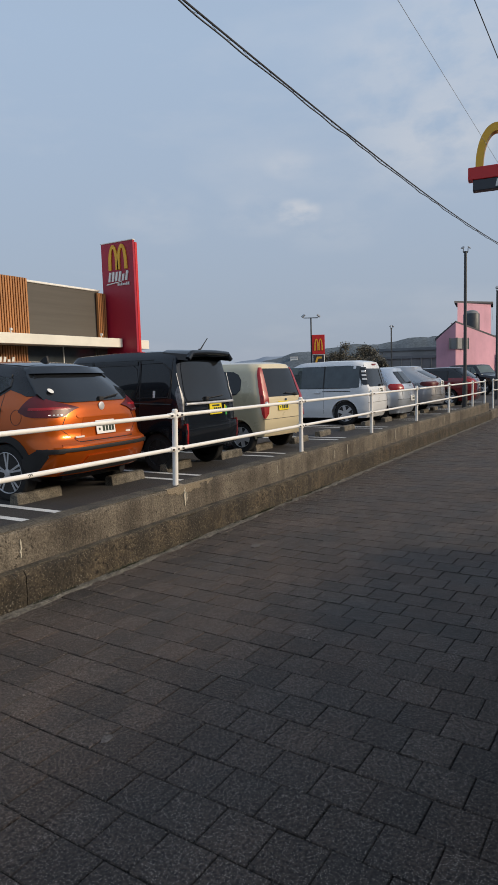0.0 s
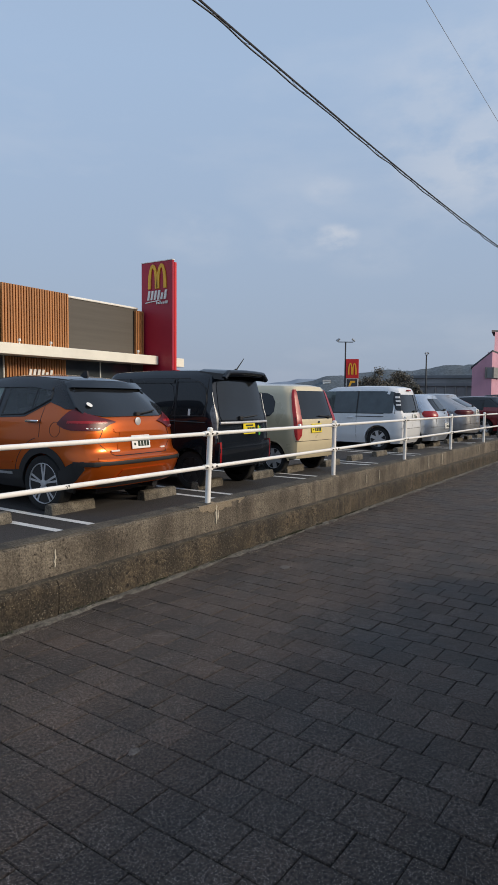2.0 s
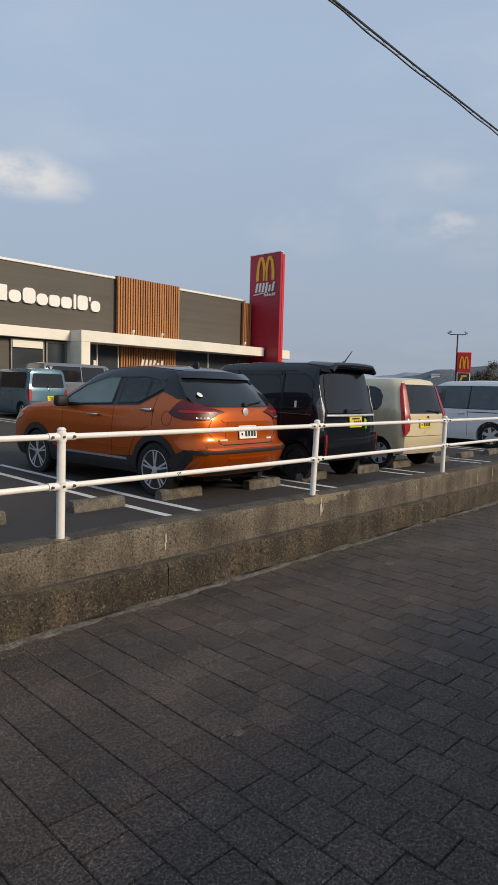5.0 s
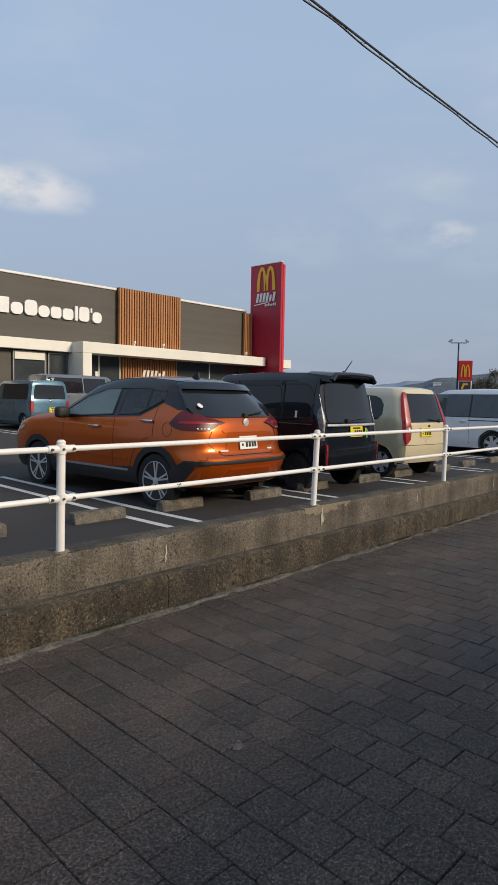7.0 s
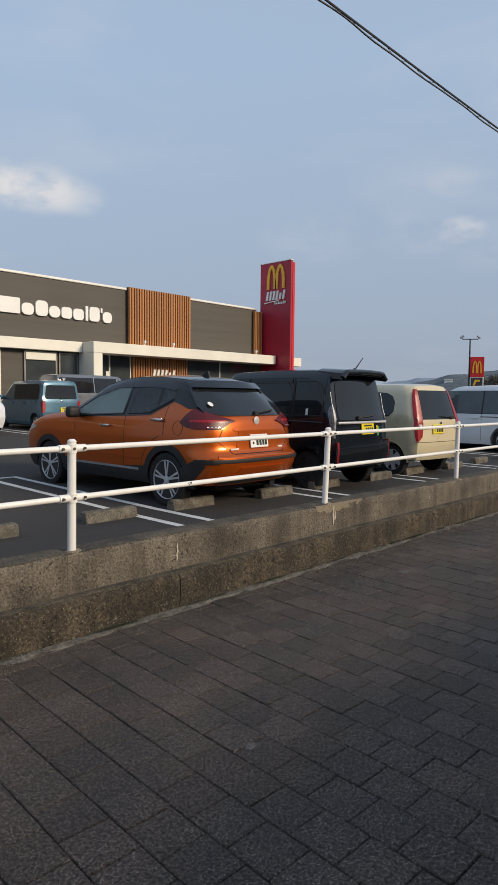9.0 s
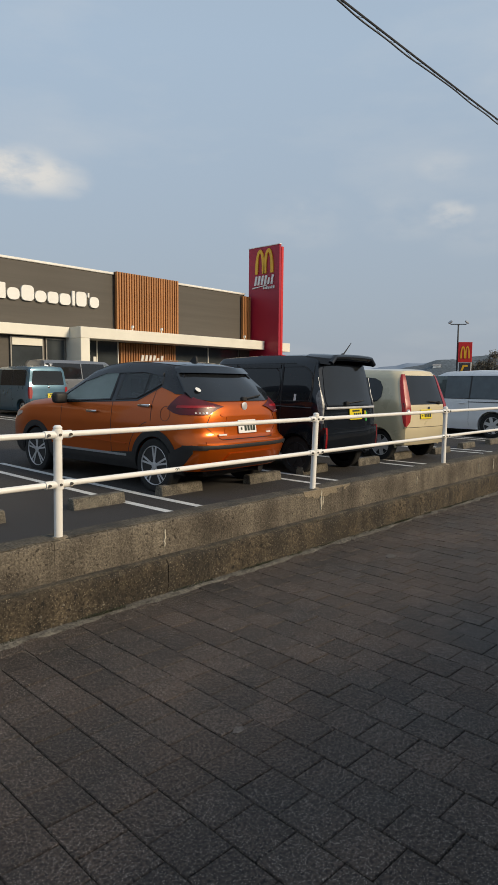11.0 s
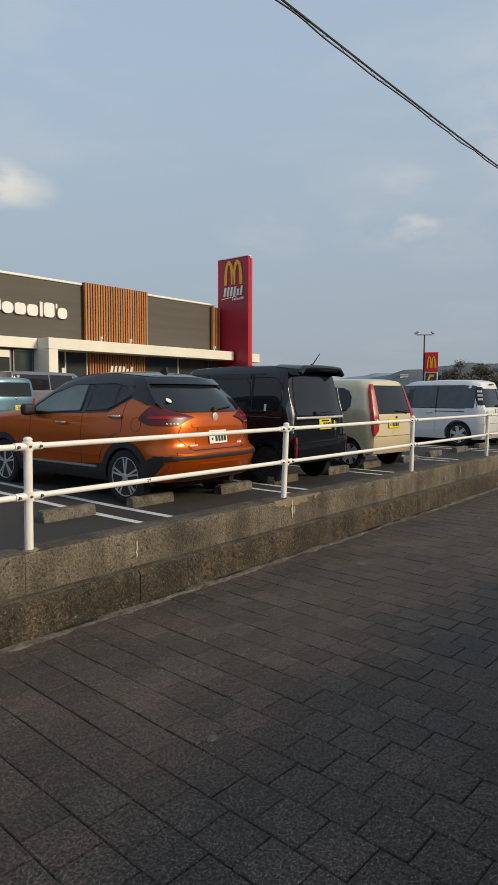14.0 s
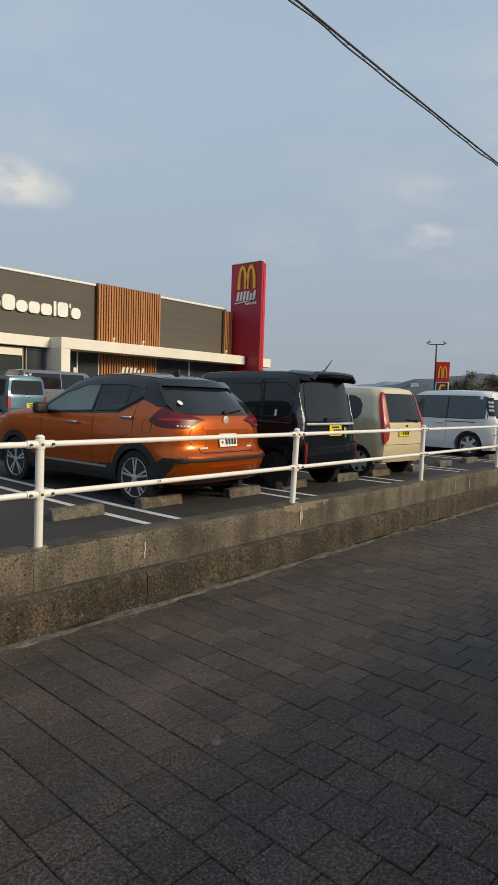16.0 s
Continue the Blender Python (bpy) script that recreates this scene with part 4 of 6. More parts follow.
        part("door_seam", sh.arch(s, yr, 0.38, 0.5, 0.508, 10, 75, 0.002), M["plastic"], car)
        seam(sh, car, s, [(0.78, 0.88, 1.26), (0.788, 0.88, 1.26)], M["plastic"])
        handle(sh, car, s, 0.9, 1.07, M["chrome"], 0.23)
        handle(sh, car, s, 1.98, 0.965, M["chrome"], 0.23)
        part("door_crease", sh.on_side(s, [(1.25, 0.56, 0.575), (2.9, 0.6, 0.612)], 0.014, 2), M["orange"], car)
        part("front_cladding", sh.on_side(s, [(3.82, 0.255, 0.5), (4.0, 0.255, 0.48), (4.16, 0.27, 0.46)], 0.012), M["plastic"], car, "black front bumper corner")
        part("head_lamp", sh.on_side(s, [(3.86, 0.86, 0.9), (4.0, 0.82, 0.9), (4.12, 0.8, 0.87)], 0.01), M["lamp_clear"], car, "slim head lamp")
        mirror(sh, car, s, 2.62, 1.13, M["plastic"])
        part("tail_lamp", sh.on_corner(s, [(0.975, 0.6, 0.15), (0.992, 0.57, 0.24), (1.04, 0.47, 0.35), (1.07, 0.37, 0.33), (1.12, 0.54, 0.25), (1.19, 0.73, 0.13), (1.225, 0.8, 0.04)], 0.014), M["tail_dark"], car, "smoked red wrap-round tail lamp")
        part("lamp_strip", sh.on_corner(s, [(1.055, 0.5, 0.2), (1.085, 0.52, 0.18)], 0.018), M["tail_red"], car, "red lamp strip")
        # white glints on the tail lamp, laid on as small pale strips
        for k in range(4):
            x = 0.62 + 0.04 * k
            part("lamp_glint", sh.on_back([(0.992, s * x, s * (x + 0.02)), (1.004, s * (x + 0.003), s * (x + 0.022))], 0.018, 2, 2), M["lamp_clear"], car, "small clear strip standing for a glint on the tail lamp")
        part("bumper_trim", sh.on_corner(s, [(0.565, 0.7, 0.25), (0.62, 0.7, 0.22)], 0.011), M["plastic"], car)
        part("bumper_trim", sh.on_side(s, [(0.08, 0.53, 0.625), (0.2, 0.4, 0.61), (0.32, 0.31, 0.56), (0.45, 0.31, 0.5)], 0.01, 4), M["plastic"], car, "black bumper corner")
        part("hatch_seam", sh.on_back([(0.68, s * 0.46, s * 0.467), (0.83, s * 0.65, s * 0.657), (0.98, s * 0.57, s * 0.577)], 0.002, 1), M["plastic"], car)
    part("fuel_flap", sh.arch(-1, 0.52, 0.98, 0.085, 0.09, 0, 360, 0.002, 24), M["plastic"], car)
    part("roof_panel", sh.on_top(0.66, 2.2, 1.0, 0.008), M["black"], car, "black roof panel")
    part("roof_spoiler", sh.on_back([(1.47, -0.62, 0.62), (1.53, -0.6, 0.6), (1.55, -0.58, 0.58)], 0.06), M["black"], car, "black roof spoiler")
    part("rear_window", sh.on_back([(1.13, -0.5, 0.5), (1.17, -0.72, 0.72), (1.24, -0.74, 0.74), (1.47, -0.64, 0.64)], 0.01, 14), M["dark_glass"], car, "tinted rear window")
    part("windscreen", sh.on_top(2.28, 2.86, 0.9, 0.006), M["glass"], car)
    part("bumper_band", sh.on_back([(0.575, -0.74, 0.74), (0.62, -0.74, 0.74)], 0.012), M["plastic"], car, "black bumper band")
    part("bumper_lip", sh.on_back([(0.635, -0.72, 0.72), (0.665, -0.7, 0.7)], 0.005), M["orange"], car)
    part("bumper_inset", sh.on_back([(0.39, -0.5, 0.5), (0.48, -0.42, 0.42), (0.51, -0.4, 0.4)], 0.02), M["orange"], car, "raised orange bumper inset")
    part("diffuser", sh.on_back([(0.315, -0.7, 0.7), (0.35, -0.64, 0.64), (0.37, -0.62, 0.62)], 0.02), M["plastic"], car, "black lower bumper")
    part("plate_recess", sh.on_back([(0.7, -0.33, 0.33), (0.72, -0.4, 0.4), (0.95, -0.34, 0.34)], 0.006), M["orange"], car)
    part("hatch_ledge", sh.on_back([(0.945, -0.4, 0.4), (0.97, -0.44, 0.44), (0.99, -0.42, 0.42)], 0.005), M["orange"], car, "ledge above the number plate")
    part("hatch_seam", sh.on_back([(0.674, -0.46, 0.46), (0.681, -0.46, 0.46)], 0.003), M["plastic"], car)
    plate(car, 0, sh.back(0, 0.82) - 0.022, 0.82, "plate_white")
    part("badge", shifted(lathe([(0.05, 0), (0.05, 0.008), (0.03, 0.014)], 20), pose(0, sh.back(0, 1.07) - 0.006, 1.07, 0, 0, -90)), M["alloy"], car, "round chrome badge")
    for x0, x1 in ((-0.5, -0.36), (0.36, 0.48)):
        part("nameplate", box(x0, x1, sh.back(x1, 0.73) - 0.016, sh.back(x1, 0.73), 0.72, 0.742, 0.004), M["sticker"], car, "small bright bar")
    part("sticker", shifted(lathe([(0.04, 0), (0.04, 0.004)], 16), pose(-0.58, sh.back(-0.58, 1.26) - 0.02, 1.27, 0, -49, -90)), M["sticker"], car, "round white sticker")
    wiper(sh, car, 0.05, 1.16, 0.42, 1.2)
    own = bmesh.new()
    fin = [(0.0, 0.0), (0.16, 0.0), (0.06, 0.075), (0.02, 0.08)]
    A, B = [own.verts.new((-0.014, 0.85 + y, sh.T(0.95) + 0.03 + z)) for y, z in fin], [own.verts.new((0.014, 0.85 + y, sh.T(0.95) + 0.03 + z)) for y, z in fin]
    own.faces.new(A), own.faces.new(B[::-1])
    for i in range(4):
        own.faces.new((A[i], A[(i + 1) % 4], B[(i + 1) % 4], B[i]))
    part("aerial", own, M["plastic"], car, "black shark-fin aerial")
    part("underbody", box(-0.6, 0.6, 0.45, 3.9, 0.23, 0.34, 0.02), M["plastic"], car)
    for x in (-0.36, 0.36):
        seat = part("front_seat", box(x - 0.22, x + 0.22, 1.42, 1.56, 0.91, 1.22, 0.06, seg=3), M["cabin"], car, "dark front seat")
        part("headrest", box(x - 0.12, x + 0.12, 1.4, 1.49, 1.25, 1.41, 0.04, box(x - 0.05, x + 0.05, 1.44, 1.46, 1.2, 1.27), 3), M["cabin"], seat)
    rear_seat = part("rear_seat", box(-0.54, 0.54, 0.82, 0.95, 0.91, 1.2, 0.05, seg=3), M["cabin"], car, "dark rear seat")
    for x in (-0.34, 0.34):
        part("headrest", box(x - 0.12, x + 0.12, 0.84, 0.92, 1.21, 1.33, 0.035, seg=3), M["cabin"], rear_seat)
    ring = [(0.36 + 0.17 * math.cos(a), 2.06 - 0.05 * math.sin(a), 1.08 + 0.16 * math.sin(a)) for a in np.linspace(0, math.tau, 25)]
    part("steering_wheel", tube(ring, 0.014, 6), M["plastic"], car)
    part("exhaust", rod((0.45, 0.12, 0.24), (0.45, 0.6, 0.24), 0.05, n=12, bm=box(-0.4, 0.5, 0.3, 0.7, 0.18, 0.28, 0.03)), M["dark_alloy"], car, "exhaust silencer under the bumper")
    return car


def small_car(name, label, m, spec):
    """A hatchback, box car or van from its main lines."""
    car = thing(name, label, "car", m, "parked cars")
    L, W, H, belt, paint = spec["L"], spec["W"] / 2, spec["H"], spec["belt"], M[spec["paint"]]
    lean, hood = spec.get("lean", 0.12), spec.get("hood", 0.95)
    cowl, nose_y = spec.get("cowl", L - 0.75), L
    rear = [(0.2, 0.1), (0.35, 0.02), (0.6, 0.0), (belt - 0.05, 0.03), (belt + 0.1, 0.05 + lean * 0.15), (H - 0.1, lean), (H, lean + 0.05)]
    front = [(0.2, L - 0.08), (0.5, L), (0.8, L - 0.03), (hood, L - 0.1), (H, L - 0.3)]
    roof_y = spec.get("roof_y", cowl - 0.75)
    top = [(0, H - spec.get("drop", 0.04)), (0.5, H - 0.01), (roof_y * 0.6, H), (roof_y, H - 0.03), (cowl, hood + 0.06), (L - 0.2, hood - 0.04), (L, hood - 0.15)]
    tum = spec.get("tumble", 0.12)
    width = [(0.2, W - 0.06), (0.4, W - 0.005), (0.7, W), (belt, W - 0.02), (H - 0.1, W - tum), (H, W - tum - 0.05)]
    sh = Shell(rear, front, top, width, floor=spec.get("floor", 0.2), bulge=spec.get("bulge", 0.06), tail=spec.get("tail", 0.06), nose=0.14)
    r, yr, yf = spec.get("r", 0.28), spec.get("yr", 0.5), spec.get("yf", L - 0.6)
    finished_body(sh, ((yr, r + 0.05), (yf, r + 0.05)), r, paint, car, roof=(lambda c: c.z > belt + 0.12) if spec.get("black_roof") else None)
    wt_ = sh.W(r) - 0.1
    for s in (-1, 1):
        wheel(car, s * wt_, yr, r, s, spec.get("spokes", 5), M[spec.get("rim", "alloy")], 0.16, spec.get("twin", False))
        wheel(car, s * wt_, yf, r, s, spec.get("spokes", 5), M[spec.get("rim", "alloy")], 0.16, spec.get("twin", False))
        up = H - spec.get("eave", 0.13)
        rearq = spec.get("rearq", 0.45)
        mids = spec.get("pillars", (rearq, 1.35, 2.3))
        glassm = M[spec.get("glass", "dark_glass")]
        if spec.get("band"):
            fr = cowl - 0.25
            part("window_band", sh.on_side(s, [(mids[0] - 0.02, belt - 0.015, up + 0.01), (roof_y - 0.1, belt - 0.015, up + 0.005), (roof_y + (fr - roof_y) * 0.5, belt - 0.015, up - (up - belt) * 0.4), (fr + 0.05, belt - 0.015, belt + 0.06)], 0.003, 8), M["plastic"], car, "black window band")
        for i, (a, b) in enumerate(zip(mids, list(mids[1:]) + [None])):
            if b is None:
                fr = cowl - 0.25
                part("side_window", sh.on_side(s, [(a + 0.05, belt, up), (roof_y - 0.1, belt, up - 0.01), (roof_y + (fr - roof_y) * 0.5, belt, up - (up - belt) * 0.42), (fr, belt, belt + 0.08)], 0.006), M[spec.get("front_glass", "glass")], car, "front side window")
            elif i == 0 and spec.get("round_quarter"):
                part("quarter_window", sh.on_side(s, [(a, belt + 0.1, up - 0.18), (a + 0.08, belt + 0.02, up - 0.07), (a + 0.2, belt, up - 0.02), (b, belt, up)], 0.006), glassm, car, "tinted rear side window")
            else:
                part("side_window", sh.on_side(s, [(a + 0.04, belt + 0.01, up - 0.02), (a + 0.12, belt, up), (b, belt, up)], 0.006), glassm, car, "tinted side window")
            if i:
                seam(sh, car, s, [(a + 0.02, 0.3, belt), (a + 0.027, 0.3, belt)], M["plastic"])
                handle(sh, car, s, a + (0.16 if b is None else (b - a) * 0.16), belt - 0.12, M[spec.get("handle", spec["paint"])], 0.17)
        part("arch_lip", sh.arch(s, yr, r, r + 0.045, r + 0.065, -5, 185, 0.006), paint, car)
        mirror(sh, car, s, cowl - 0.25, belt + 0.06, M[spec.get("mirror", spec["paint"])])
        lamp = spec.get("lamp")
        if lamp:
            z0, z1, x0, deep, lm = lamp
            lev = []
            for t in np.linspace(0, 1, 7):
                z, k = z0 + (z1 - z0) * t, 0.45 + 0.55 * math.sin(math.pi * (0.08 + 0.84 * t)) ** 0.7
                lev.append((z, sh.half(sh.R(z), z) - x0 * k, deep * k))
            if spec.get("lamp_shape"):
                lev = [(z, sh.half(sh.R(z), z) - inset, reach) for z, inset, reach in spec["lamp_shape"]]
            part("tail_lamp", sh.on_corner(s, lev, 0.012, 2), M[lm], car, spec.get("lamp_label", "red tail lamp"))
            if spec.get("clear"):
                zc = sum(spec["clear"]) / 2
                xc = sh.half(sh.R(zc), zc) - 0.06
                part("reversing_lamp", shifted(lathe([(0.052, -0.02), (0.052, 0.012), (0.04, 0.024), (0.004, 0.028)], 18), pose(s * xc, sh.back(xc, zc) - 0.008, zc, 0, 0, -90 - s * 20)), M["lamp_clear"], car, "round clear reversing lamp")
    wz0, wz1, wx = spec["rw"]
    part("rear_window", sh.on_back([(wz0, -wx, wx), (wz0 + 0.06, -wx - 0.02, wx + 0.02), (wz1 - 0.06, -wx + 0.03, wx - 0.03), (wz1, -wx + 0.06, wx - 0.06)], 0.007), M["dark_glass"], car, "tinted rear window")
    part("windscreen", sh.on_top(roof_y + 0.05, cowl - 0.06, 0.9, 0.005), M["glass"], car)
    part("bumper_seam", sh.on_back([(0.6, -W + 0.05, W - 0.05), (0.608, -W + 0.05, W - 0.05)], 0.003), M["plastic"], car)
    part("tailgate_seam", sh.on_back([(0.6, -wx - 0.08, -wx - 0.073), (belt, -wx - 0.1, -wx - 0.093)], 0.003, 1), M["plastic"], car)
    part("tailgate_seam", sh.on_back([(0.6, wx + 0.073, wx + 0.08), (belt, wx + 0.093, wx + 0.1)], 0.003, 1), M["plastic"], car)
    px, pz, pk = spec["plate"]
    plate(car, px, sh.back(px, pz) - 0.015, pz, pk, 4)
    part("badge", shifted(lathe([(0.035, 0), (0.035, 0.006), (0.02, 0.01)], 14), pose(0, sh.back(0, wz0 - 0.07) - 0.004, wz0 - 0.07, 0, 0, -90)), M["chrome"], car)
    wiper(sh, car, spec.get("wx0", 0.1), wz0 + 0.03, spec.get("wx1", 0.42), wz0 + 0.06)
    part("underbody", box(-W + 0.22, W - 0.22, 0.3, L - 0.4, spec.get("floor", 0.2) - 0.05, spec.get("floor", 0.2) + 0.05, 0.02), M["plastic"], car)
    return car, sh


GZ = 0.32
crossover(pose(3.47, 6.45, GZ, 0, 0, 1.5))

# black box car with a roof spoiler and chrome trim
car, sh = small_car("box_car", "glossy black small box car with chrome tailgate trim, parked nose-in", pose(5.75, 6.4, GZ, 0, 0, 0),
                    dict(L=3.39, W=1.475, H=1.78, belt=1.1, band=True, paint="black", lean=0.18, hood=1.0, cowl=2.75, roof_y=2.15, r=0.29, yr=0.5, yf=2.95, bulge=0.05,
                         rw=(1.04, 1.6, 0.58), plate=(0.08, 0.9, "plate_yellow"), lamp=(0.86, 1.2, 0.05, 0.1, "lamp_smoke"), lamp_shape=[(0.78, 0.01, 0.02), (0.92, 0.022, 0.045), (1.06, 0.035, 0.07), (1.16, 0.032, 0.065), (1.23, 0.015, 0.03), (1.26, 0.006, 0.01)], lamp_label="clear chrome-backed tail lamp", rearq=0.28, pillars=(0.22, 0.75, 1.7), round_quarter=True,
                         front_glass="dark_glass", rim="dark_alloy", tumble=0.1, wx0=-0.15, wx1=0.3, floor=0.33))
rows = []
for t in np.linspace(0, 1, 7):
    y = 0.42 - 0.44 * t
    rows.append([(Vector((x, y, 1.772 - 0.03 * t - 0.1 * max(0.0, (abs(x) / 0.58) - 0.82) * 5 * (0.6 + 0.4 * t) * 0.6 + 0.02 * (1 - (x / 0.58) ** 2))), Vector((0, 0, 1))) for x in np.linspace(-0.57, 0.57, 21)])
own = sh.plate(rows, 0.02, 0.07)
own = tube([(x, -0.03, 1.728 - 0.1 * max(0.0, abs(x) / 0.58 - 0.82) * 5 + 0.02 * (1 - (x / 0.58) ** 2)) for x in np.linspace(-0.57, 0.57, 25)], 0.04, 10, own)
part("spoiler", own, M["black"], car, "black roof spoiler")
for s in (-1, 1):
    for y0, y1, z0, z1 in ((0.2, 0.76, 1.1, 1.6), (0.8, 1.7, 1.1, 1.62)):
        edge = [(y0 + 0.05, z0), (y1, z0), (y1, z1), (y0 + 0.16, z1), (y0 + 0.04, z1 - 0.09), (y0, z1 - 0.3), (y0 + 0.05, z0)]
        part("window_trim", tube([(s * (sh.half(y, z) + 0.006), y, z) for y, z in edge], 0.007, 6), M["plastic"], car, "matt black window trim")
    part("rain_visor", sh.on_side(s, [(0.82, 1.58, 1.635), (1.68, 1.58, 1.635)], 0.02, 3), M["satin_black"], car, "black rain visor")
    part("shoulder_crease", tube([(s * (sh.half(y, 1.02) + 0.002), y, 1.0 + 0.02 * math.sin(y)) for y in np.linspace(0.2, 2.6, 14)], 0.008, 6), M["black"], car)
for s in (-1, 1):
    part("reflector", sh.on_back([(0.4, s * 0.655, s * 0.685), (0.72, s * 0.66, s * 0.69)], 0.055, 2), M["tail_red"], car, "red corner reflector strip")
    part("pillar_trim", tube([(s * 0.665, sh.back(s * 0.66, z) - 0.012, z) if z > 1.05 else (s * 0.69, sh.back(s * 0.69, z) - 0.02, z) for z in np.linspace(1.1, 1.45, 10)], 0.0035, 8), M["alloy"], car, "thin bright pillar trim")
part("tailgate_bar", tube([(x, sh.back(x, 1.0) - 0.02, 1.0) for x in np.linspace(-0.63, 0.63, 14)], 0.02, 8), M["alloy"], car, "chrome bar across the tailgate")
part("aerial", rod((0.2, 0.3, 1.79), (0.34, 0.24, 1.99), 0.012, 0.006, 8, rod((0.19, 0.31, 1.76), (0.21, 0.3, 1.82), 0.03, 0.02, 10)), M["plastic"], car, "short whip aerial")
part("leaf_sticker", box(0.36, 0.41, sh.back(0.38, 0.87) - 0.014, sh.back(0.38, 0.87), 0.79, 0.93, 0.01), M["green"], car, "green drop-shaped sticker")
part("leaf_sticker", box(0.33, 0.365, sh.back(0.35, 0.87) - 0.016, sh.back(0.35, 0.87), 0.84, 0.95, 0.01), M["yellow"], car, "yellow drop-shaped sticker")
part("bumper", sh.on_back([(0.345, -0.68, 0.68), (0.42, -0.72, 0.72), (0.62, -0.72, 0.72), (0.7, -0.7, 0.7)], 0.05), M["black"], car, "deep black rear bumper")
part("window_sticker", sh.on_side(-1, [(0.48, 1.1, 1.2), (0.52, 1.1, 1.2)], 0.011, 2, 2), M["sticker"], car, "white sticker on the glass")

# cream hatchback
car, sh = small_car("hatchback", "cream small hatchback with tall red tail lamps, parked nose-in", pose(8.22, 6.4, GZ, 0, 0, -6),
                    dict(L=3.39, W=1.475, H=1.61, belt=1.03, paint="cream", lean=0.2, hood=0.95, r=0.275, yr=0.52, yf=2.93, bulge=0.045, tail=0.12, rw=(1.0, 1.51, 0.555),
                         plate=(-0.1, 0.83, "plate_yellow"), lamp=(0.62, 1.53, 0.1, 0.06, "tail_red"), lamp_shape=[(0.62, 0.02, 0.01), (0.7, 0.1, 0.03), (0.85, 0.125, 0.045), (1.0, 0.115, 0.045), (1.2, 0.105, 0.04), (1.4, 0.08, 0.03), (1.53, 0.04, 0.01)], clear=(0.8, 0.94), rearq=0.55, pillars=(0.5, 1.0, 1.85), round_quarter=True,
                         glass="dark_glass", twin=False, spokes=6, floor=0.29, tumble=0.14, cowl=2.8, roof_y=2.0, wx0=0.35, wx1=0.0))

# white minivan
car, sh = small_car("minivan", "white minivan with dark tinted windows, parked nose-in", pose(14.52, 6.75, GZ, 0, 0, 0),
                    dict(L=4.4, W=1.7, H=1.71, belt=1.0, band=True, paint="white", lean=0.2, hood=1.0, r=0.32, yr=0.66, yf=3.4, rw=(1.02, 1.5, 0.62), plate=(0.1, 0.9, "plate_white"),
                         lamp=(1.08, 1.54, 0.08, 0.14, "dark_glass"), lamp_label="dark glazed rear pillar", glass="tint_glass", pillars=(0.22, 1.25, 2.5), spokes=6, cowl=3.4, roof_y=2.05, tumble=0.18, bulge=0.05, tail=0.12, drop=0.07))
part("slide_rail", sh.on_side(-1, [(0.5, 0.9, 0.92), (1.3, 0.9, 0.92)], 0.006, 2), M["plastic"], car, "sliding door rail")
for k in range(3):
    for sd in (-1, 1):
        part("lamp_band", sh.on_corner(sd, [(1.2 + 0.1 * k, sh.half(0.2, 1.25) - 0.05, 0.08), (1.25 + 0.1 * k, sh.half(0.2, 1.25) - 0.05, 0.08)], 0.024), M["lamp_clear"], car, "clear lamp band")
part("brake_lamp", box(-0.12, 0.12, 0.1, 0.16, 1.6, 1.63, 0.008), M["tail_red"], car, "high red brake lamp")

# silver hatchback, silver coupe crossover, red car, dark hatchback
small_car("hatchback", "pale blue-silver hatchback with red tail lamps", pose(16.3, 6.5, GZ, 0, 0, 0),
          dict(L=3.85, W=1.69, H=1.5, belt=0.98, paint="silver", lean=0.35, hood=0.95, r=0.3, yr=0.62, yf=3.05, rw=(1.05, 1.4, 0.52), plate=(0.1, 0.62, "plate_white"),
               lamp=(0.85, 1.05, 0.2, 0.25, "tail_red"), pillars=(0.7, 1.5, 2.2), cowl=3.0, roof_y=2.0, tumble=0.2, bulge=0.14, tail=0.14))
small_car("coupe_crossover", "metallic grey coupe crossover with a spoiler", pose(19.6, 6.4, GZ, 0, 0, 0),
          dict(L=4.36, W=1.79, H=1.55, belt=1.05, band=True, paint="grey_silver", lean=0.75, hood=1.0, r=0.34, yr=0.85, yf=3.45, rw=(1.15, 1.42, 0.55), plate=(0.0, 0.98, "plate_white"),
               lamp=(0.9, 1.05, 0.35, 0.35, "tail_dark"), pillars=(1.1, 1.7, 2.4), cowl=3.35, roof_y=2.2, tumble=0.22, bulge=0.15, tail=0.14, floor=0.3))
small_car("hatchback", "dark red metallic hatchback with sloping tail", pose(24.4, 6.1, GZ, 0, 0, 0),
          dict(L=4.3, W=1.79, H=1.5, belt=1.0, band=True, black_roof=True, paint="red", lean=0.55, hood=0.95, r=0.33, yr=0.85, yf=3.4, rw=(1.08, 1.38, 0.52), plate=(0.0, 0.75, "plate_white"),
               lamp=(0.9, 1.05, 0.3, 0.3, "tail_red"), pillars=(0.9, 1.6, 2.3), cowl=3.3, roof_y=2.2, tumble=0.22, bulge=0.14, tail=0.14))
car, sh = small_car("small_suv", "dark green-black compact four-wheel drive facing the footway", pose(36.5, 9.64, lot_z(9.64), 0, 0, 150),
          dict(L=3.4, W=1.5, H=1.66, belt=1.05, paint="black", lean=0.08, hood=1.05, r=0.33, yr=0.55, yf=2.8, rw=(1.05, 1.5, 0.5), plate=(0.0, 0.7, "plate_yellow"),
               lamp=(0.6, 0.75, 0.15, 0.05, "tail_red"), pillars=(0.3, 1.1, 1.8), cowl=2.5, roof_y=2.05, glass="glass"))
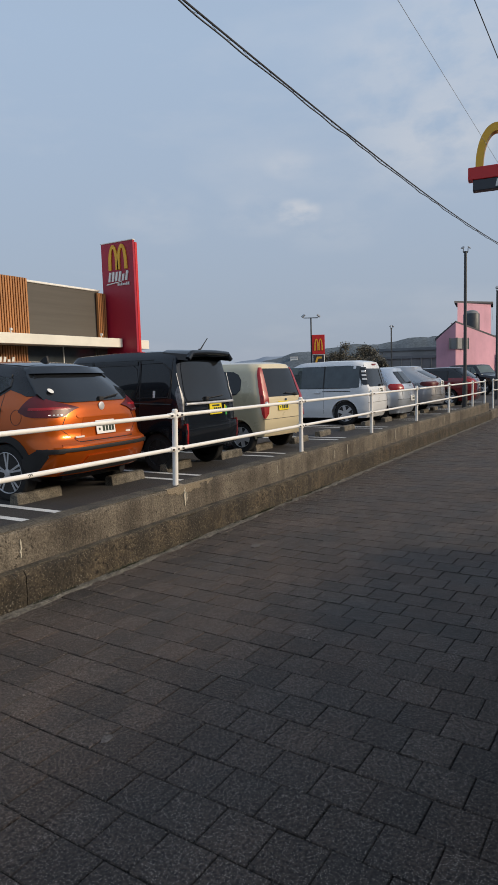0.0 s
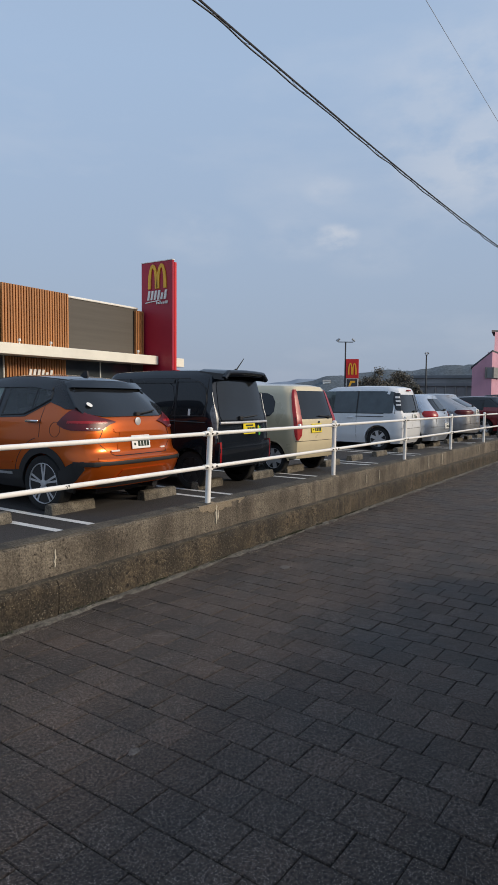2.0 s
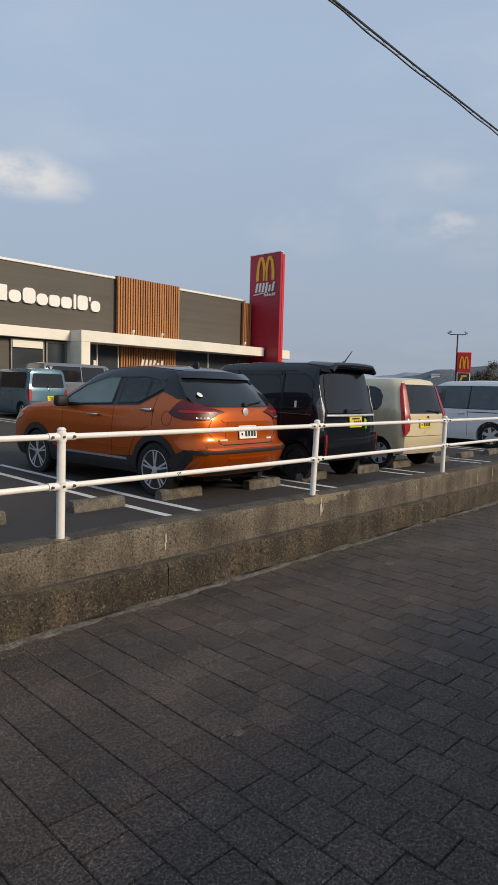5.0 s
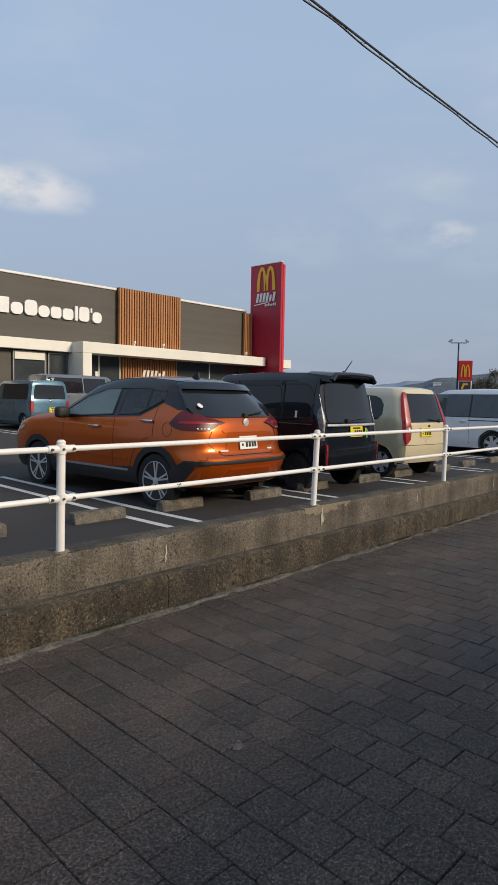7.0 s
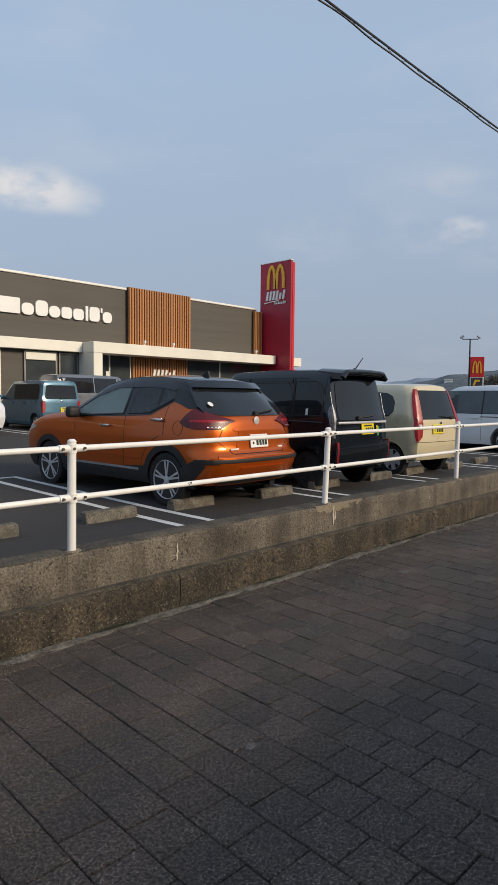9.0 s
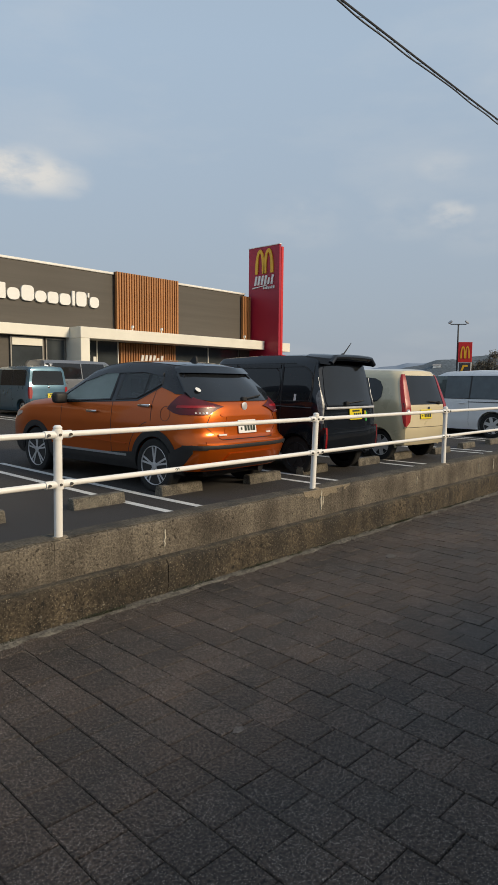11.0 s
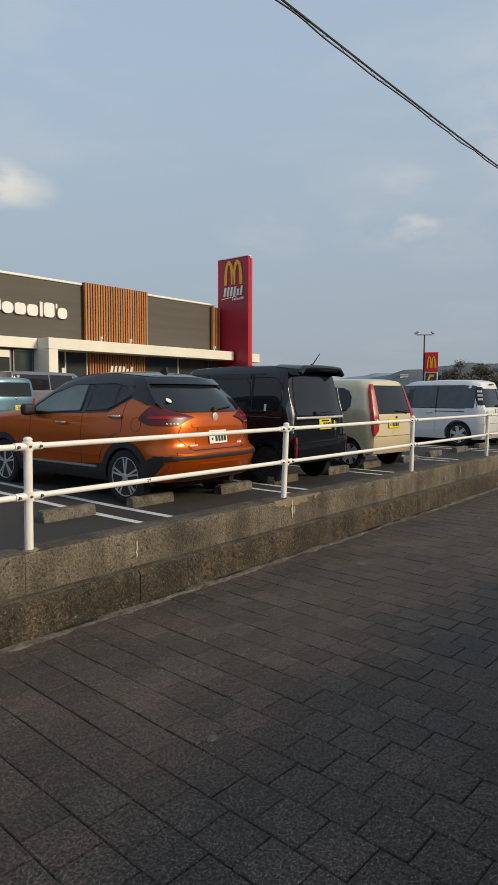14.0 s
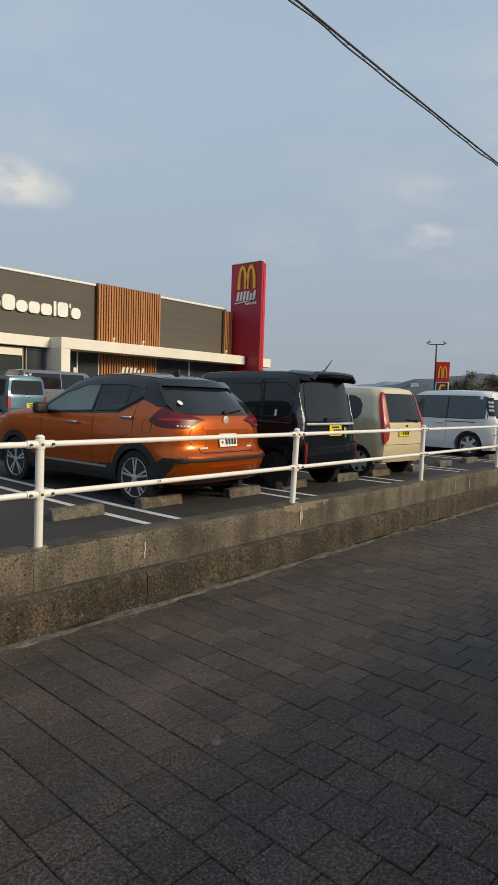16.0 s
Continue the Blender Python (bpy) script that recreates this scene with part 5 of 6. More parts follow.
for x in (-0.5, 0.5):
    part("head_lamp", shifted(lathe([(0.11, -0.04), (0.11, 0.02), (0.06, 0.04), (0.005, 0.042)], 18), pose(x, 3.44, 0.8, 0, 0, 90)), M["lamp_clear"], car, "round head lamp")
part("grille", box(-0.36, 0.36, 3.4, 3.5, 0.68, 0.92, 0.02), M["plastic"], car, "black grille")
# far row before the restaurant
small_car("box_car", "teal small box car with a yellow plate", pose(8.7, 20.2, lot_z(20.2), 0, 0, 0),
          dict(L=3.39, W=1.475, H=1.68, belt=1.05, band=True, paint="teal", lean=0.1, hood=1.0, r=0.28, yr=0.5, yf=2.95, rw=(1.06, 1.52, 0.56), plate=(0.1, 0.7, "plate_yellow"),
               lamp=(0.62, 1.0, 0.1, 0.06, "tail_red"), pillars=(0.25, 1.1, 1.9), cowl=2.85, roof_y=2.2, tumble=0.1, bulge=0.02, wx0=0.0, wx1=0.35))
small_car("van", "dark grey minivan with tinted windows, standing across the stalls", pose(9.85, 23.4, lot_z(23.4), 0, 0, -88),
          dict(L=4.6, W=1.69, H=1.95, belt=1.24, eave=0.12, paint="van_grey", lean=0.12, hood=1.1, r=0.31, yr=0.75, yf=3.7, rw=(1.2, 1.7, 0.6), plate=(0.05, 0.8, "plate_white"),
               lamp=(0.8, 1.2, 0.1, 0.06, "tail_red"), pillars=(0.12, 1.65, 2.75), cowl=3.9, roof_y=2.9, tumble=0.14))
small_car("compact_car", "white compact car facing the footway", pose(5.55, 22.9, lot_z(22), 0, 0, 180),
          dict(L=3.7, W=1.67, H=1.5, belt=0.98, paint="white", lean=0.3, hood=0.98, r=0.29, yr=0.6, yf=3.05, rw=(1.05, 1.38, 0.5), plate=(0.0, 0.6, "plate_white"),
               lamp=(0.8, 1.0, 0.2, 0.2, "tail_red"), pillars=(0.6, 1.4, 2.1), cowl=2.95, roof_y=2.0, tumble=0.18))

# ---------------------------------------------------------------- restaurant
BY = 26.0
BZ = lot_z(26)
shop = thing("restaurant", "single-storey restaurant with brown panels, timber slats and cream canopy", "building", pose(0, 0, 0))
part("wall", box(-12, 24.3, BY, BY + 14, BZ + 3.2, 6.58), M["facade"], shop, "grey-brown panelled parapet wall")
part("coping", box(-12.05, 24.35, BY - 0.06, BY + 14.05, 6.585, 6.69, 0.02), M["coping"], shop, "pale metal coping")


def slats(x0, x1, z0, z1, y, pitch=0.15):
    scr = part("slat_backing", box(x0, x1, y, y + 0.1, z0, z1), M["wood_back"], shop, "dark backing of the slats")
    n = int((x1 - x0) / pitch)
    me = mesh_of("slat", box(-0.045, 0.045, -0.14, 0.0, z0, z1, 0.006), M["wood"])
    for k in range(n + 1):
        ob = new("slat", me)
        ob.parent = scr
        ob.location = (x0 + 0.06 + (x1 - x0 - 0.12) * k / n, y, 0)
    return scr


slats(15.43, 19.2, 4.0, 6.72, BY - 0.12)
slats(24.0, 24.65, 4.0, 6.5, BY - 0.06, 0.13)
slats(15.78, 19.19, BZ, 3.5, BY + 0.1, 0.15)
# ground floor
part("lower_wall", box(24.0, 24.8, BY + 0.02, BY + 14, BZ, BZ + 3.21), M["facade"], shop)
part("lower_wall", box(-12, 13.0, BY + 0.02, BY + 0.3, BZ, BZ + 3.21), M["facade"], shop, "grey-brown lower wall")
part("interior_wall", box(13, 24.3, BY + 3.4, BY + 3.6, BZ, BZ + 3.2), M["inside"], shop, "dim interior wall")
part("interior_floor", box(13, 24.3, BY + 0.3, BY + 3.4, BZ - 0.1, BZ + 0.02), M["inside"], shop)


def shop_window(x0, x1, z0, z1, y, cols):
    w = part("window", box(x0 + 0.05, x1 - 0.05, y + 0.02, y + 0.04, z0 + 0.05, z1 - 0.05), M["window"], shop, "dark shop window")
    part("frame", box(x0, x1, y - 0.02, y + 0.06, z1 - 0.06, z1, 0.005), M["alu"], w)
    part("frame", box(x0, x1, y - 0.02, y + 0.06, z0, z0 + 0.06, 0.005), M["alu"], w)
    for k in range(cols + 1):
        x = x0 + (x1 - x0 - 0.06) * k / cols
        part("mullion", box(x, x + 0.06, y - 0.02, y + 0.06, z0 + 0.061, z1 - 0.061, 0.005), M["coping" if 13 < x < 23 else "alu"], w)


shop_window(13.36, 15.76, BZ + 0.05, 3.6, BY + 0.1, 2)
shop_window(19.2, 24.0, BZ + 0.5, 3.6, BY + 0.1, 2)
shop_window(10.3, 11.78, BZ + 0.6, 3.5, BY - 0.06, 1)
shop_window(11.9, 12.85, BZ + 0.2, 3.5, BY - 0.04, 1)
part("blind_box", box(10.36, 11.72, BY - 0.12, BY - 0.085, 3.14, 3.44, 0.01), M["fascia"], shop, "cream roller blind box")
part("white_panel", box(7.2, 9.3, BY - 0.08, BY + 0.01, BZ, 3.5), M["fascia"], shop, "cream wall panel")
# pale reflections in the shop glass, made as thin white panels
for x0, x1, z0, z1 in ((14.36, 14.52, 2.55, 2.8), (22.6, 22.85, 2.3, 2.75)):
    part("window_reflection", box(x0, x1, BY + 0.085, BY + 0.1, z0, z1, 0.003), M["letter"], shop, "pale panel standing for a reflection in the window")
# canopy: a shallow run, then the deep portal
part("canopy", box(-12, 12.88, BY - 0.35, BY - 0.002, 3.55, 4.0, 0.015), M["fascia"], shop, "cream canopy band")
part("canopy", box(12.885, 24.72, BY - 1.2, BY - 0.004, 3.52, 4.0, 0.015), M["fascia"], shop, "deep cream canopy")
part("canopy", box(25.0, 27.0, BY - 1.2, BY + 2, 3.48, 3.98, 0.015), M["fascia"], shop, "cream canopy beyond the tower")
part("portal_leg", box(12.89, 13.34, BY - 1.195, BY - 0.006, BZ, 3.518, 0.015), M["fascia"], shop, "cream portal leg")
for x in (15.82, 17.54, 23.4):
    part("spotlight", rod((x, BY - 0.9, 3.98), (x, BY - 0.9, 4.12), 0.025, n=8, bm=box(x - 0.05, x + 0.05, BY - 0.98, BY - 0.84, 4.12, 4.24, 0.02)), M["letter"], shop, "small white spotlight")
# fin tower
tower = part("fin_tower", box(24.8, 24.96, BY - 2.15, BY + 0.12, BZ, 9.2, 0.01), M["tower"], shop, "crimson fin tower")
part("tower_edge", box(24.962, 25.14, BY - 2.17, BY + 0.12, BZ, 9.1, 0.01), M["sign_red"], tower, "bright red tower edge")
part("tower_trim", box(24.78, 24.975, BY - 2.165, BY + 0.14, 9.202, 9.24), M["coping"], tower)


def arches(w, h, t, depth):
    """Two joined golden arches, w wide and h high, in x, z, with their feet on z = 0."""
    own = None
    for side in (-1, 1):
        cx = side * w / 4
        outer, inner = [], []
        for a in np.linspace(0, math.pi, 22):
            c, s = math.cos(a), math.sin(a) ** 0.8
            outer.append((cx + w / 4 * 1.12 * c, h * s))
            inner.append((cx + (w / 4 * 1.12 - t) * c, (h - t * 1.1) * s))
        own = prism(outer + inner[::-1], depth, own)
    return own


def logo_bars(x0, x1, z, h, n, depth, slant, seedling, m, parent, label=""):
    """Plain pale shapes in place of lettering, a part each."""
    rnd = random.Random(seedling)
    w = (x1 - x0) / n
    for k in range(n):
        top = h * (1.0 if k in (0, 2) or rnd.random() < 0.3 else 0.72)
        a, b = x0 + w * k + w * 0.22, x0 + w * (k + 1) - w * 0.22
        part("sign_shape", shifted(prism([(a, z), (b, z), (b + slant * top, z + top), (a + slant * top, z + top)], depth), m), M["letter"], parent, label)


# local x runs along -y on the tower's side
tm = Matrix.Translation((24.74, BY - 0.15, 0)) @ pose(0, 0, 0, 0, 0, -90)
part("arch_logo", shifted(arches(1.25, 1.34, 0.19, 0.09), tm @ pose(0.93, 0, 7.73)), M["gold"], tower, "golden double arch")
logo_bars(0.15, 1.6, 7.12, 0.5, 6, 0.06, 0.2, 4, tm, tower, "white slanted plain shape")
part("sign_underline", shifted(prism([(0.05, 6.95), (1.15, 7.06), (1.15, 7.1), (0.1, 7.01)], 0.06), tm), M["letter"], tower)
logo_bars(0.84, 1.7, 6.87, 0.15, 7, 0.05, 0.1, 6, tm, tower)
# big pale letters-shapes on the parapet
def rounded(w, h, round_, n=7):
    """A block outline with its corners rounded off."""
    pts = []
    for cx, cz, a0 in ((w / 2 - round_, h - round_, 0), (-w / 2 + round_, h - round_, 90), (-w / 2 + round_, round_, 180), (w / 2 - round_, round_, 270)):
        pts += [(cx + round_ * math.cos(radians(a0 + 90 * k / n)), cz + round_ * math.sin(radians(a0 + 90 * k / n))) for k in range(n + 1)]
    return pts


for a, b, z0, h, rd in ((9.25, 10.16, 4.98, 0.63, 0.05), (10.2, 10.76, 4.97, 0.48, 0.2), (10.81, 11.4, 4.98, 0.63, 0.18), (11.42, 11.97, 4.97, 0.48, 0.22), (12.0, 12.53, 4.98, 0.48, 0.14),
                        (12.57, 13.12, 4.97, 0.48, 0.16), (13.18, 13.34, 4.98, 0.63, 0.02), (13.38, 13.93, 4.98, 0.63, 0.15), (13.97, 14.08, 5.4, 0.2, 0.02), (14.07, 14.58, 4.97, 0.48, 0.19)):
    own = shifted(prism(rounded(b - a - 0.03, h, rd), 0.1), pose((a + b) / 2, BY - 0.106, z0))
    part("sign_block", own, M["letter"], shop, "raised white sign block")
logo_bars(16.85, 18.3, 2.55, 0.42, 6, 0.05, 0.2, 4, pose(0, BY - 0.1, 0), shop, "white slanted plain shape")

# ---------------------------------------------------------------- signs, lamp poles
pole_sign = thing("pole_sign", "tall pole sign with a golden arch above red and charcoal boards", "sign", pose(24.2, 6.4, 0, 0, 0, -82))
part("pole", rod((1.7, 0.15, 0.0), (1.7, 0.15, 9.3), 0.2, 0.17, 16), M["steel"], pole_sign)
part("red_board", box(0, 3.4, 0, 0.45, 9.03, 9.5, 0.02), M["sign_red"], pole_sign, "red board")
part("charcoal_board", box(0.18, 3.22, 0.03, 0.42, 8.62, 9.028, 0.02), M["sign_dark"], pole_sign, "charcoal board")
part("arch", shifted(arches(2.7, 1.75, 0.28, 0.4), pose(1.7, 0.02, 9.3)), M["gold"], pole_sign, "golden double arch")
logo_bars(0.95, 2.4, 8.7, 0.26, 6, 0.03, 0.2, 4, pose(0, 0, 0), pole_sign)


def lamp_pole(m, h, heads, r=0.06, size=1.0):
    lp = thing("lamp_pole", "dark steel car-park lamp pole with twin floodlights", "street lamp", m, "lamp poles")
    part("pole", rod((0, 0, 0), (0, 0, h), r, r * 0.8, 14, rod((0, 0, 0), (0, 0, 1.0), r * 1.5, r * 1.4, 14)), M["steel"], lp)
    part("crossbar", rod((-heads, 0, h), (heads, 0, h), 0.03, n=8), M["steel"], lp)
    for s in (-1, 1):
        hd = part("floodlight", shifted(box(-0.09 * size, 0.09 * size, -0.07 * size, 0.07 * size, -0.03 * size, 0.03 * size, 0.012 * size), pose(s * (heads + 0.03), -0.04, h + 0.14, 25, s * 35, 0)), M["galv"], lp, "small floodlight")
        part("bracket", rod((s * heads, 0, h), (s * heads, -0.02, h + 0.12), 0.015, n=6), M["galv"], lp)
    return lp


lamp_pole(pose(20.7, 5.75, GZ, 0, 0, -60), 5.4, 0.08, 0.06, 0.6)
lamp_pole(pose(38.0, 19.55, 0.45, 0, 0, -55), 5.15, 0.5, 0.06, 1.5)
lamp_pole(pose(45.0, 16.16, 0.45, 0, 0, -10), 4.6, 0.15)
lamp_pole(pose(29.0, 6.05, GZ, 0, 0, -10), 4.95, 0.1)

lane = thing("lane_sign", "small red and white lane sign with a golden arch", "sign", pose(38.0, 19.02, 0.37, 0, 0, -62))
part("board", box(-0.42, 0.42, 0, 0.2, 2.0, 4.05, 0.02), M["letter"], lane, "white sign box")
part("red_panel", box(-0.43, 0.43, -0.02, 0.21, 2.75, 4.06, 0.01), M["sign_red"], lane, "red panel")
part("arch", shifted(arches(0.55, 0.8, 0.09, 0.03), pose(0, -0.04, 3.0)), M["gold"], lane, "golden double arch")
part("arrow_panel", box(-0.36, 0.36, -0.015, 0.0, 2.05, 2.7, 0.01), M["sign_dark"], lane)
part("arrow", shifted(prism([(-0.25, 2.2), (-0.12, 2.2), (-0.02, 2.45), (0.2, 2.45), (0.2, 2.58), (-0.12, 2.58)], 0.02), pose(0, -0.03, 0)), M["gold"], lane, "yellow arrow")
part("leg", box(-0.3, 0.3, 0.03, 0.17, 0, 2.0, 0.01), M["galv"], lane)

# ---------------------------------------------------------------- distance: pink house, sheds, trees, hills
house = thing("pink_house", "pink rendered shop building with dark mono-pitch roofs", "building", pose(0, 0, 0))


def wall_run(points, tops, base=0.3, thick=0.25, slab=0.0):
    """An upright wall through plan points with a height at each, pushed back by its thickness."""
    own = bmesh.new()
    back = Vector((0.985, 0.17, 0)) * thick
    low = [z - slab if slab else base for z in tops]
    f = [(own.verts.new((x, y, b)), own.verts.new((x, y, z))) for (x, y), z, b in zip(points, tops, low)]
    g = [(own.verts.new(Vector((x, y, b)) + back), own.verts.new(Vector((x, y, z)) + back)) for (x, y), z, b in zip(points, tops, low)]
    n = len(points)
    for i in range(n - 1):
        own.faces.new((f[i][0], f[i + 1][0], f[i + 1][1], f[i][1]))
        own.faces.new((g[i][0], g[i][1], g[i + 1][1], g[i + 1][0]))
        own.faces.new((f[i][1], f[i + 1][1], g[i + 1][1], g[i][1]))
        own.faces.new((f[i][0], g[i][0], g[i + 1][0], f[i + 1][0]))
    for i in (0, n - 1):
        own.faces.new((f[i][0], f[i][1], g[i][1], g[i][0]))
    return own


part("wall", wall_run([(51.0, 14.3), (51.37, 12.84)], [4.3, 5.65]), M["pink"], house, "pink side wall")
part("wall", wall_run([(51.37, 12.84), (58.5, 10.5)], [5.65, 4.4]), M["pink"], house, "pink front wall")
part("roof", wall_run([(50.98, 14.4), (51.35, 12.84), (58.6, 10.45)], [4.4, 5.75, 4.5], 0.3, 5.3, 0.14), M["roof_dark"], house, "dark sloping roof edge")
part("roof_deck", wall_run([(51.4, 13.2), (58.8, 10.9)], [5.6, 4.4], 0.3, 5.0), M["pink"], house, "pink rear block")
part("upper_wall", wall_run([(58.0, 14.15), (63.5, 12.2), (66.0, 12.6)], [7.85, 8.1, 6.9], 0.3, 4.0), M["pink"], house, "pink upper storey")
part("upper_roof", wall_run([(57.6, 14.35), (63.5, 12.0), (66.2, 12.5)], [8.0, 8.25, 7.05], 0.3, 4.2, 0.18), M["roof_dark"], house, "dark upper roof edge")
part("tank_lid", shifted(lathe([(0.62, 0), (0.5, 0.2), (0.3, 0.3), (0.03, 0.34)], 20), Matrix.Translation((55.6, 12.45, 6.55)) @ pose(0, 0, 0, 0, -90, 0)), M["alu"], house, "pale domed tank lid")
part("water_tank", shifted(lathe([(0.68, 0), (0.68, 1.62), (0.64, 1.68), (0.05, 1.7)], 20), Matrix.Translation((55.6, 12.45, 4.9)) @ pose(0, 0, 0, 0, -90, 0)), M["steel"], house, "dark water tank with pale lid")
win = part("window", wall_run([(51.23, 13.38), (51.36, 12.83), (53.0, 12.28)], [4.35, 4.35, 4.35], 3.5, 0.02), M["shed"], house, "grey-green corner window")
win.location = (-0.05, -0.12, 0)
for x, y in ((51.23, 13.38), (51.36, 12.83), (52.2, 12.55), (53.0, 12.28)):
    part("mullion", box(x - 0.08, x + 0.02, y - 0.05, y + 0.05, 3.46, 4.39), M["alu"], win)
door = part("shutter", wall_run([(57.6, 10.55), (58.4, 10.3)], [3.2, 3.2], 0.5, 0.02), M["shed"], house, "grey door shutter")
door.location = (-0.04, -0.1, 0)
shed = thing("far_sheds", "long grey industrial sheds with low roofs", "building", pose(0, 0, 0))
part("wall", wall_run([(69.5, 27.0), (72.5, 17.5)], [3.3, 3.3], 0.3, 6), M["shed"], shed, "grey shed wall")
part("roof", wall_run([(69.2, 27.4), (72.4, 17.2)], [3.6, 3.6], 3.3, 6), M["shed_roof"], shed, "dark shed roof")
part("wall", wall_run([(78.5, 28.5), (80.5, 21.0)], [4.5, 4.5], 0.3, 6), M["shed"], shed, "grey rear shed wall")
part("roof", wall_run([(78.2, 28.9), (80.4, 20.6)], [4.85, 4.85], 4.5, 6), M["shed_roof"], shed, "dark rear shed roof")
for k in range(9):
    t = (k + 0.5) / 9
    part("rib", rod((69.4 + 3 * t, 26.9 - 9.5 * t, 0.3), (69.4 + 3 * t, 26.9 - 9.5 * t, 3.3), 0.07, n=6), M["shed_roof"], shed)

far_house = thing("far_house", "small white building on the far hillside", "building", pose(694, 345, 17, 0, 0, 25))
part("wall", box(-3.5, 3.5, -4.5, 4.5, 0, 6.0, 0.05), M["letter"], far_house, "white wall")
part("roof", shifted(prism([(-4, 6.0), (4, 6.0), (0, 8.0)], 9.6), pose(0, -4.8, 0)), M["shed"], far_house, "grey roof")

rng = random.Random(5)


def ridge(far, skyline, wobble, material, label, depth):
    """A wooded ridge on an arc round the place. skyline: (bearing from +x in degrees, height)."""
    own = bmesh.new()
    sk = np.array(sorted(skyline), float)
    rows = []
    n = 260
    for i in range(n + 1):
        b = sk[0, 0] + (sk[-1, 0] - sk[0, 0]) * i / n
        h = float(np.interp(b, sk[:, 0], sk[:, 1]))
        h += wobble * (noise.noise(Vector((b * 0.7, 1.7, far))) + 0.6 * noise.noise(Vector((b * 2.6, 4, 2))) + 0.3 * noise.noise(Vector((b * 8, 4, 7))))
        away = Vector((math.cos(radians(b)), math.sin(radians(b)), 0))
        rows.append([own.verts.new(away * (far + d * depth) + Vector((0, 0, h * k - 1))) for d, k in ((-0.6, -0.02), (-0.3, 0.45), (-0.1, 0.85), (0, 1), (0.5, 0.6), (1, -0.02))])
    for a, b in zip(rows, rows[1:]):
        for k in range(5):
            own.faces.new((a[k], b[k], b[k + 1], a[k + 1]))
    return solid("hill", own, material, label, "hill", kind="structure")


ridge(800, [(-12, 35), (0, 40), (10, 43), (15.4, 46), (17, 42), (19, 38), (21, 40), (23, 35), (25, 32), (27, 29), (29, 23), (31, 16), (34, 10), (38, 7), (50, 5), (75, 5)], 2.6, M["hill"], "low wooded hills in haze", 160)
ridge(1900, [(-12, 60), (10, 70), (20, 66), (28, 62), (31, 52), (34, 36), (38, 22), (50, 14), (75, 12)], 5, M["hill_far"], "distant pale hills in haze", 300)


def tree(x, y, h, spread, count, seedling):
    rnd = random.Random(seedling)
    tr = thing("tree", "olive-brown broadleaf tree beyond the car park", "tree", pose(x, y, 0.4), "far trees")
    b = rod((0, 0, 0), (0, 0, h * 0.5), 0.16, 0.09, 8)
    tips = []
    for k in range(9):
        a, l = rnd.uniform(0, math.tau), rnd.uniform(0.5, 1) * spread
        z0 = h * rnd.uniform(0.25, 0.5)
        tip = Vector((math.cos(a) * l * 0.8, math.sin(a) * l * 0.8, h * rnd.uniform(0.6, 0.98)))
        b = rod((0, 0, z0), tip, 0.06, 0.015, 6, b)
        tips.append(tip)
    part("trunk", b, M["bark"], tr)
    own = bmesh.new()
    for k in range(count):
        t = rnd.choice(tips)
        c = t + Vector((rnd.gauss(0, 1), rnd.gauss(0, 1), rnd.gauss(0, 0.8))) * spread * 0.2
        d, e = Vector((rnd.gauss(0, 1), rnd.gauss(0, 1), rnd.gauss(0, 1))).normalized(), Vector((rnd.gauss(0, 1), rnd.gauss(0, 1), rnd.gauss(0, 1))).normalized()
        s = rnd.uniform(0.03, 0.075)
        own.faces.new([own.verts.new(c + v) for v in (d * s, e * s * 0.6, -d * s, -e * s * 0.6)])
    part("crown", own, M["leaf"], tr, sharp=0)
    return tr


for i, (x, y, h, sp) in enumerate(((42.2, 19.5, 3.0, 0.9), (42.8, 18.6, 3.4, 0.95), (43.5, 20.4, 2.7, 0.9), (43.6, 17.4, 3.3, 0.9), (44.2, 18.2, 2.8, 0.9), (43.0, 16.6, 2.5, 0.7))):
    tree(x, y, h, sp, 5200, i + 1)

# ---------------------------------------------------------------- overhead cables
def sagging(y, z0, zsag, x0, x1, n=160):
    return [Vector((x0 + (x1 - x0) * i / n, y, z0 + zsag * (2 * i / n - 1) ** 2)) for i in range(n + 1)]


def cable_at(x, dy=0.0, dz=0.0):
    return Vector((x, 5.2 + dy, 5.755 + 0.0016 * (x - 3) ** 2 + dz))


cable = thing("overhead_cable", "black twisted overhead cable above the footway", "cable", pose(0, 0, 0))
part("strand", tube([cable_at(x) for x in np.linspace(-14, 34, 200)], 0.013, 6), M["cable"], cable)
part("strand", tube([cable_at(x, 0.006 * math.sin(x * 5), -0.05 + 0.009 * math.sin(x * 2.3) + 0.005 * math.sin(x * 6.1)) for x in np.linspace(-14, 34, 900)], 0.01, 5), M["cable"], cable)
part("tie", tube([cable_at(x, 0.012 * math.sin(x * 9), -0.022 + 0.026 * math.cos(x * 9)) for x in np.linspace(-14, 34, 1300)], 0.003, 4), M["cable"], cable, "thin binding wire")
solid("overhead_wire", tube(sagging(5.2, 9.3, 0.3, -20, 60, 60), 0.006, 5), M["galv"], "thin grey overhead wire above the footway", "wire")
solid("overhead_wire", tube(sagging(3.2, 7.55, 0.2, -20, 60, 60), 0.009, 5), M["cable"], "thin black overhead wire along the road", "wire")

# ---------------------------------------------------------------- paving blocks
SIZE, TURN = 0.2245, radians(-2.5)
block = mesh_of("paving_block", box(-0.10985, 0.10985, -0.1102, 0.1102, -0.05, 0.0, 0.004), M["paver"])
near, far = [], []
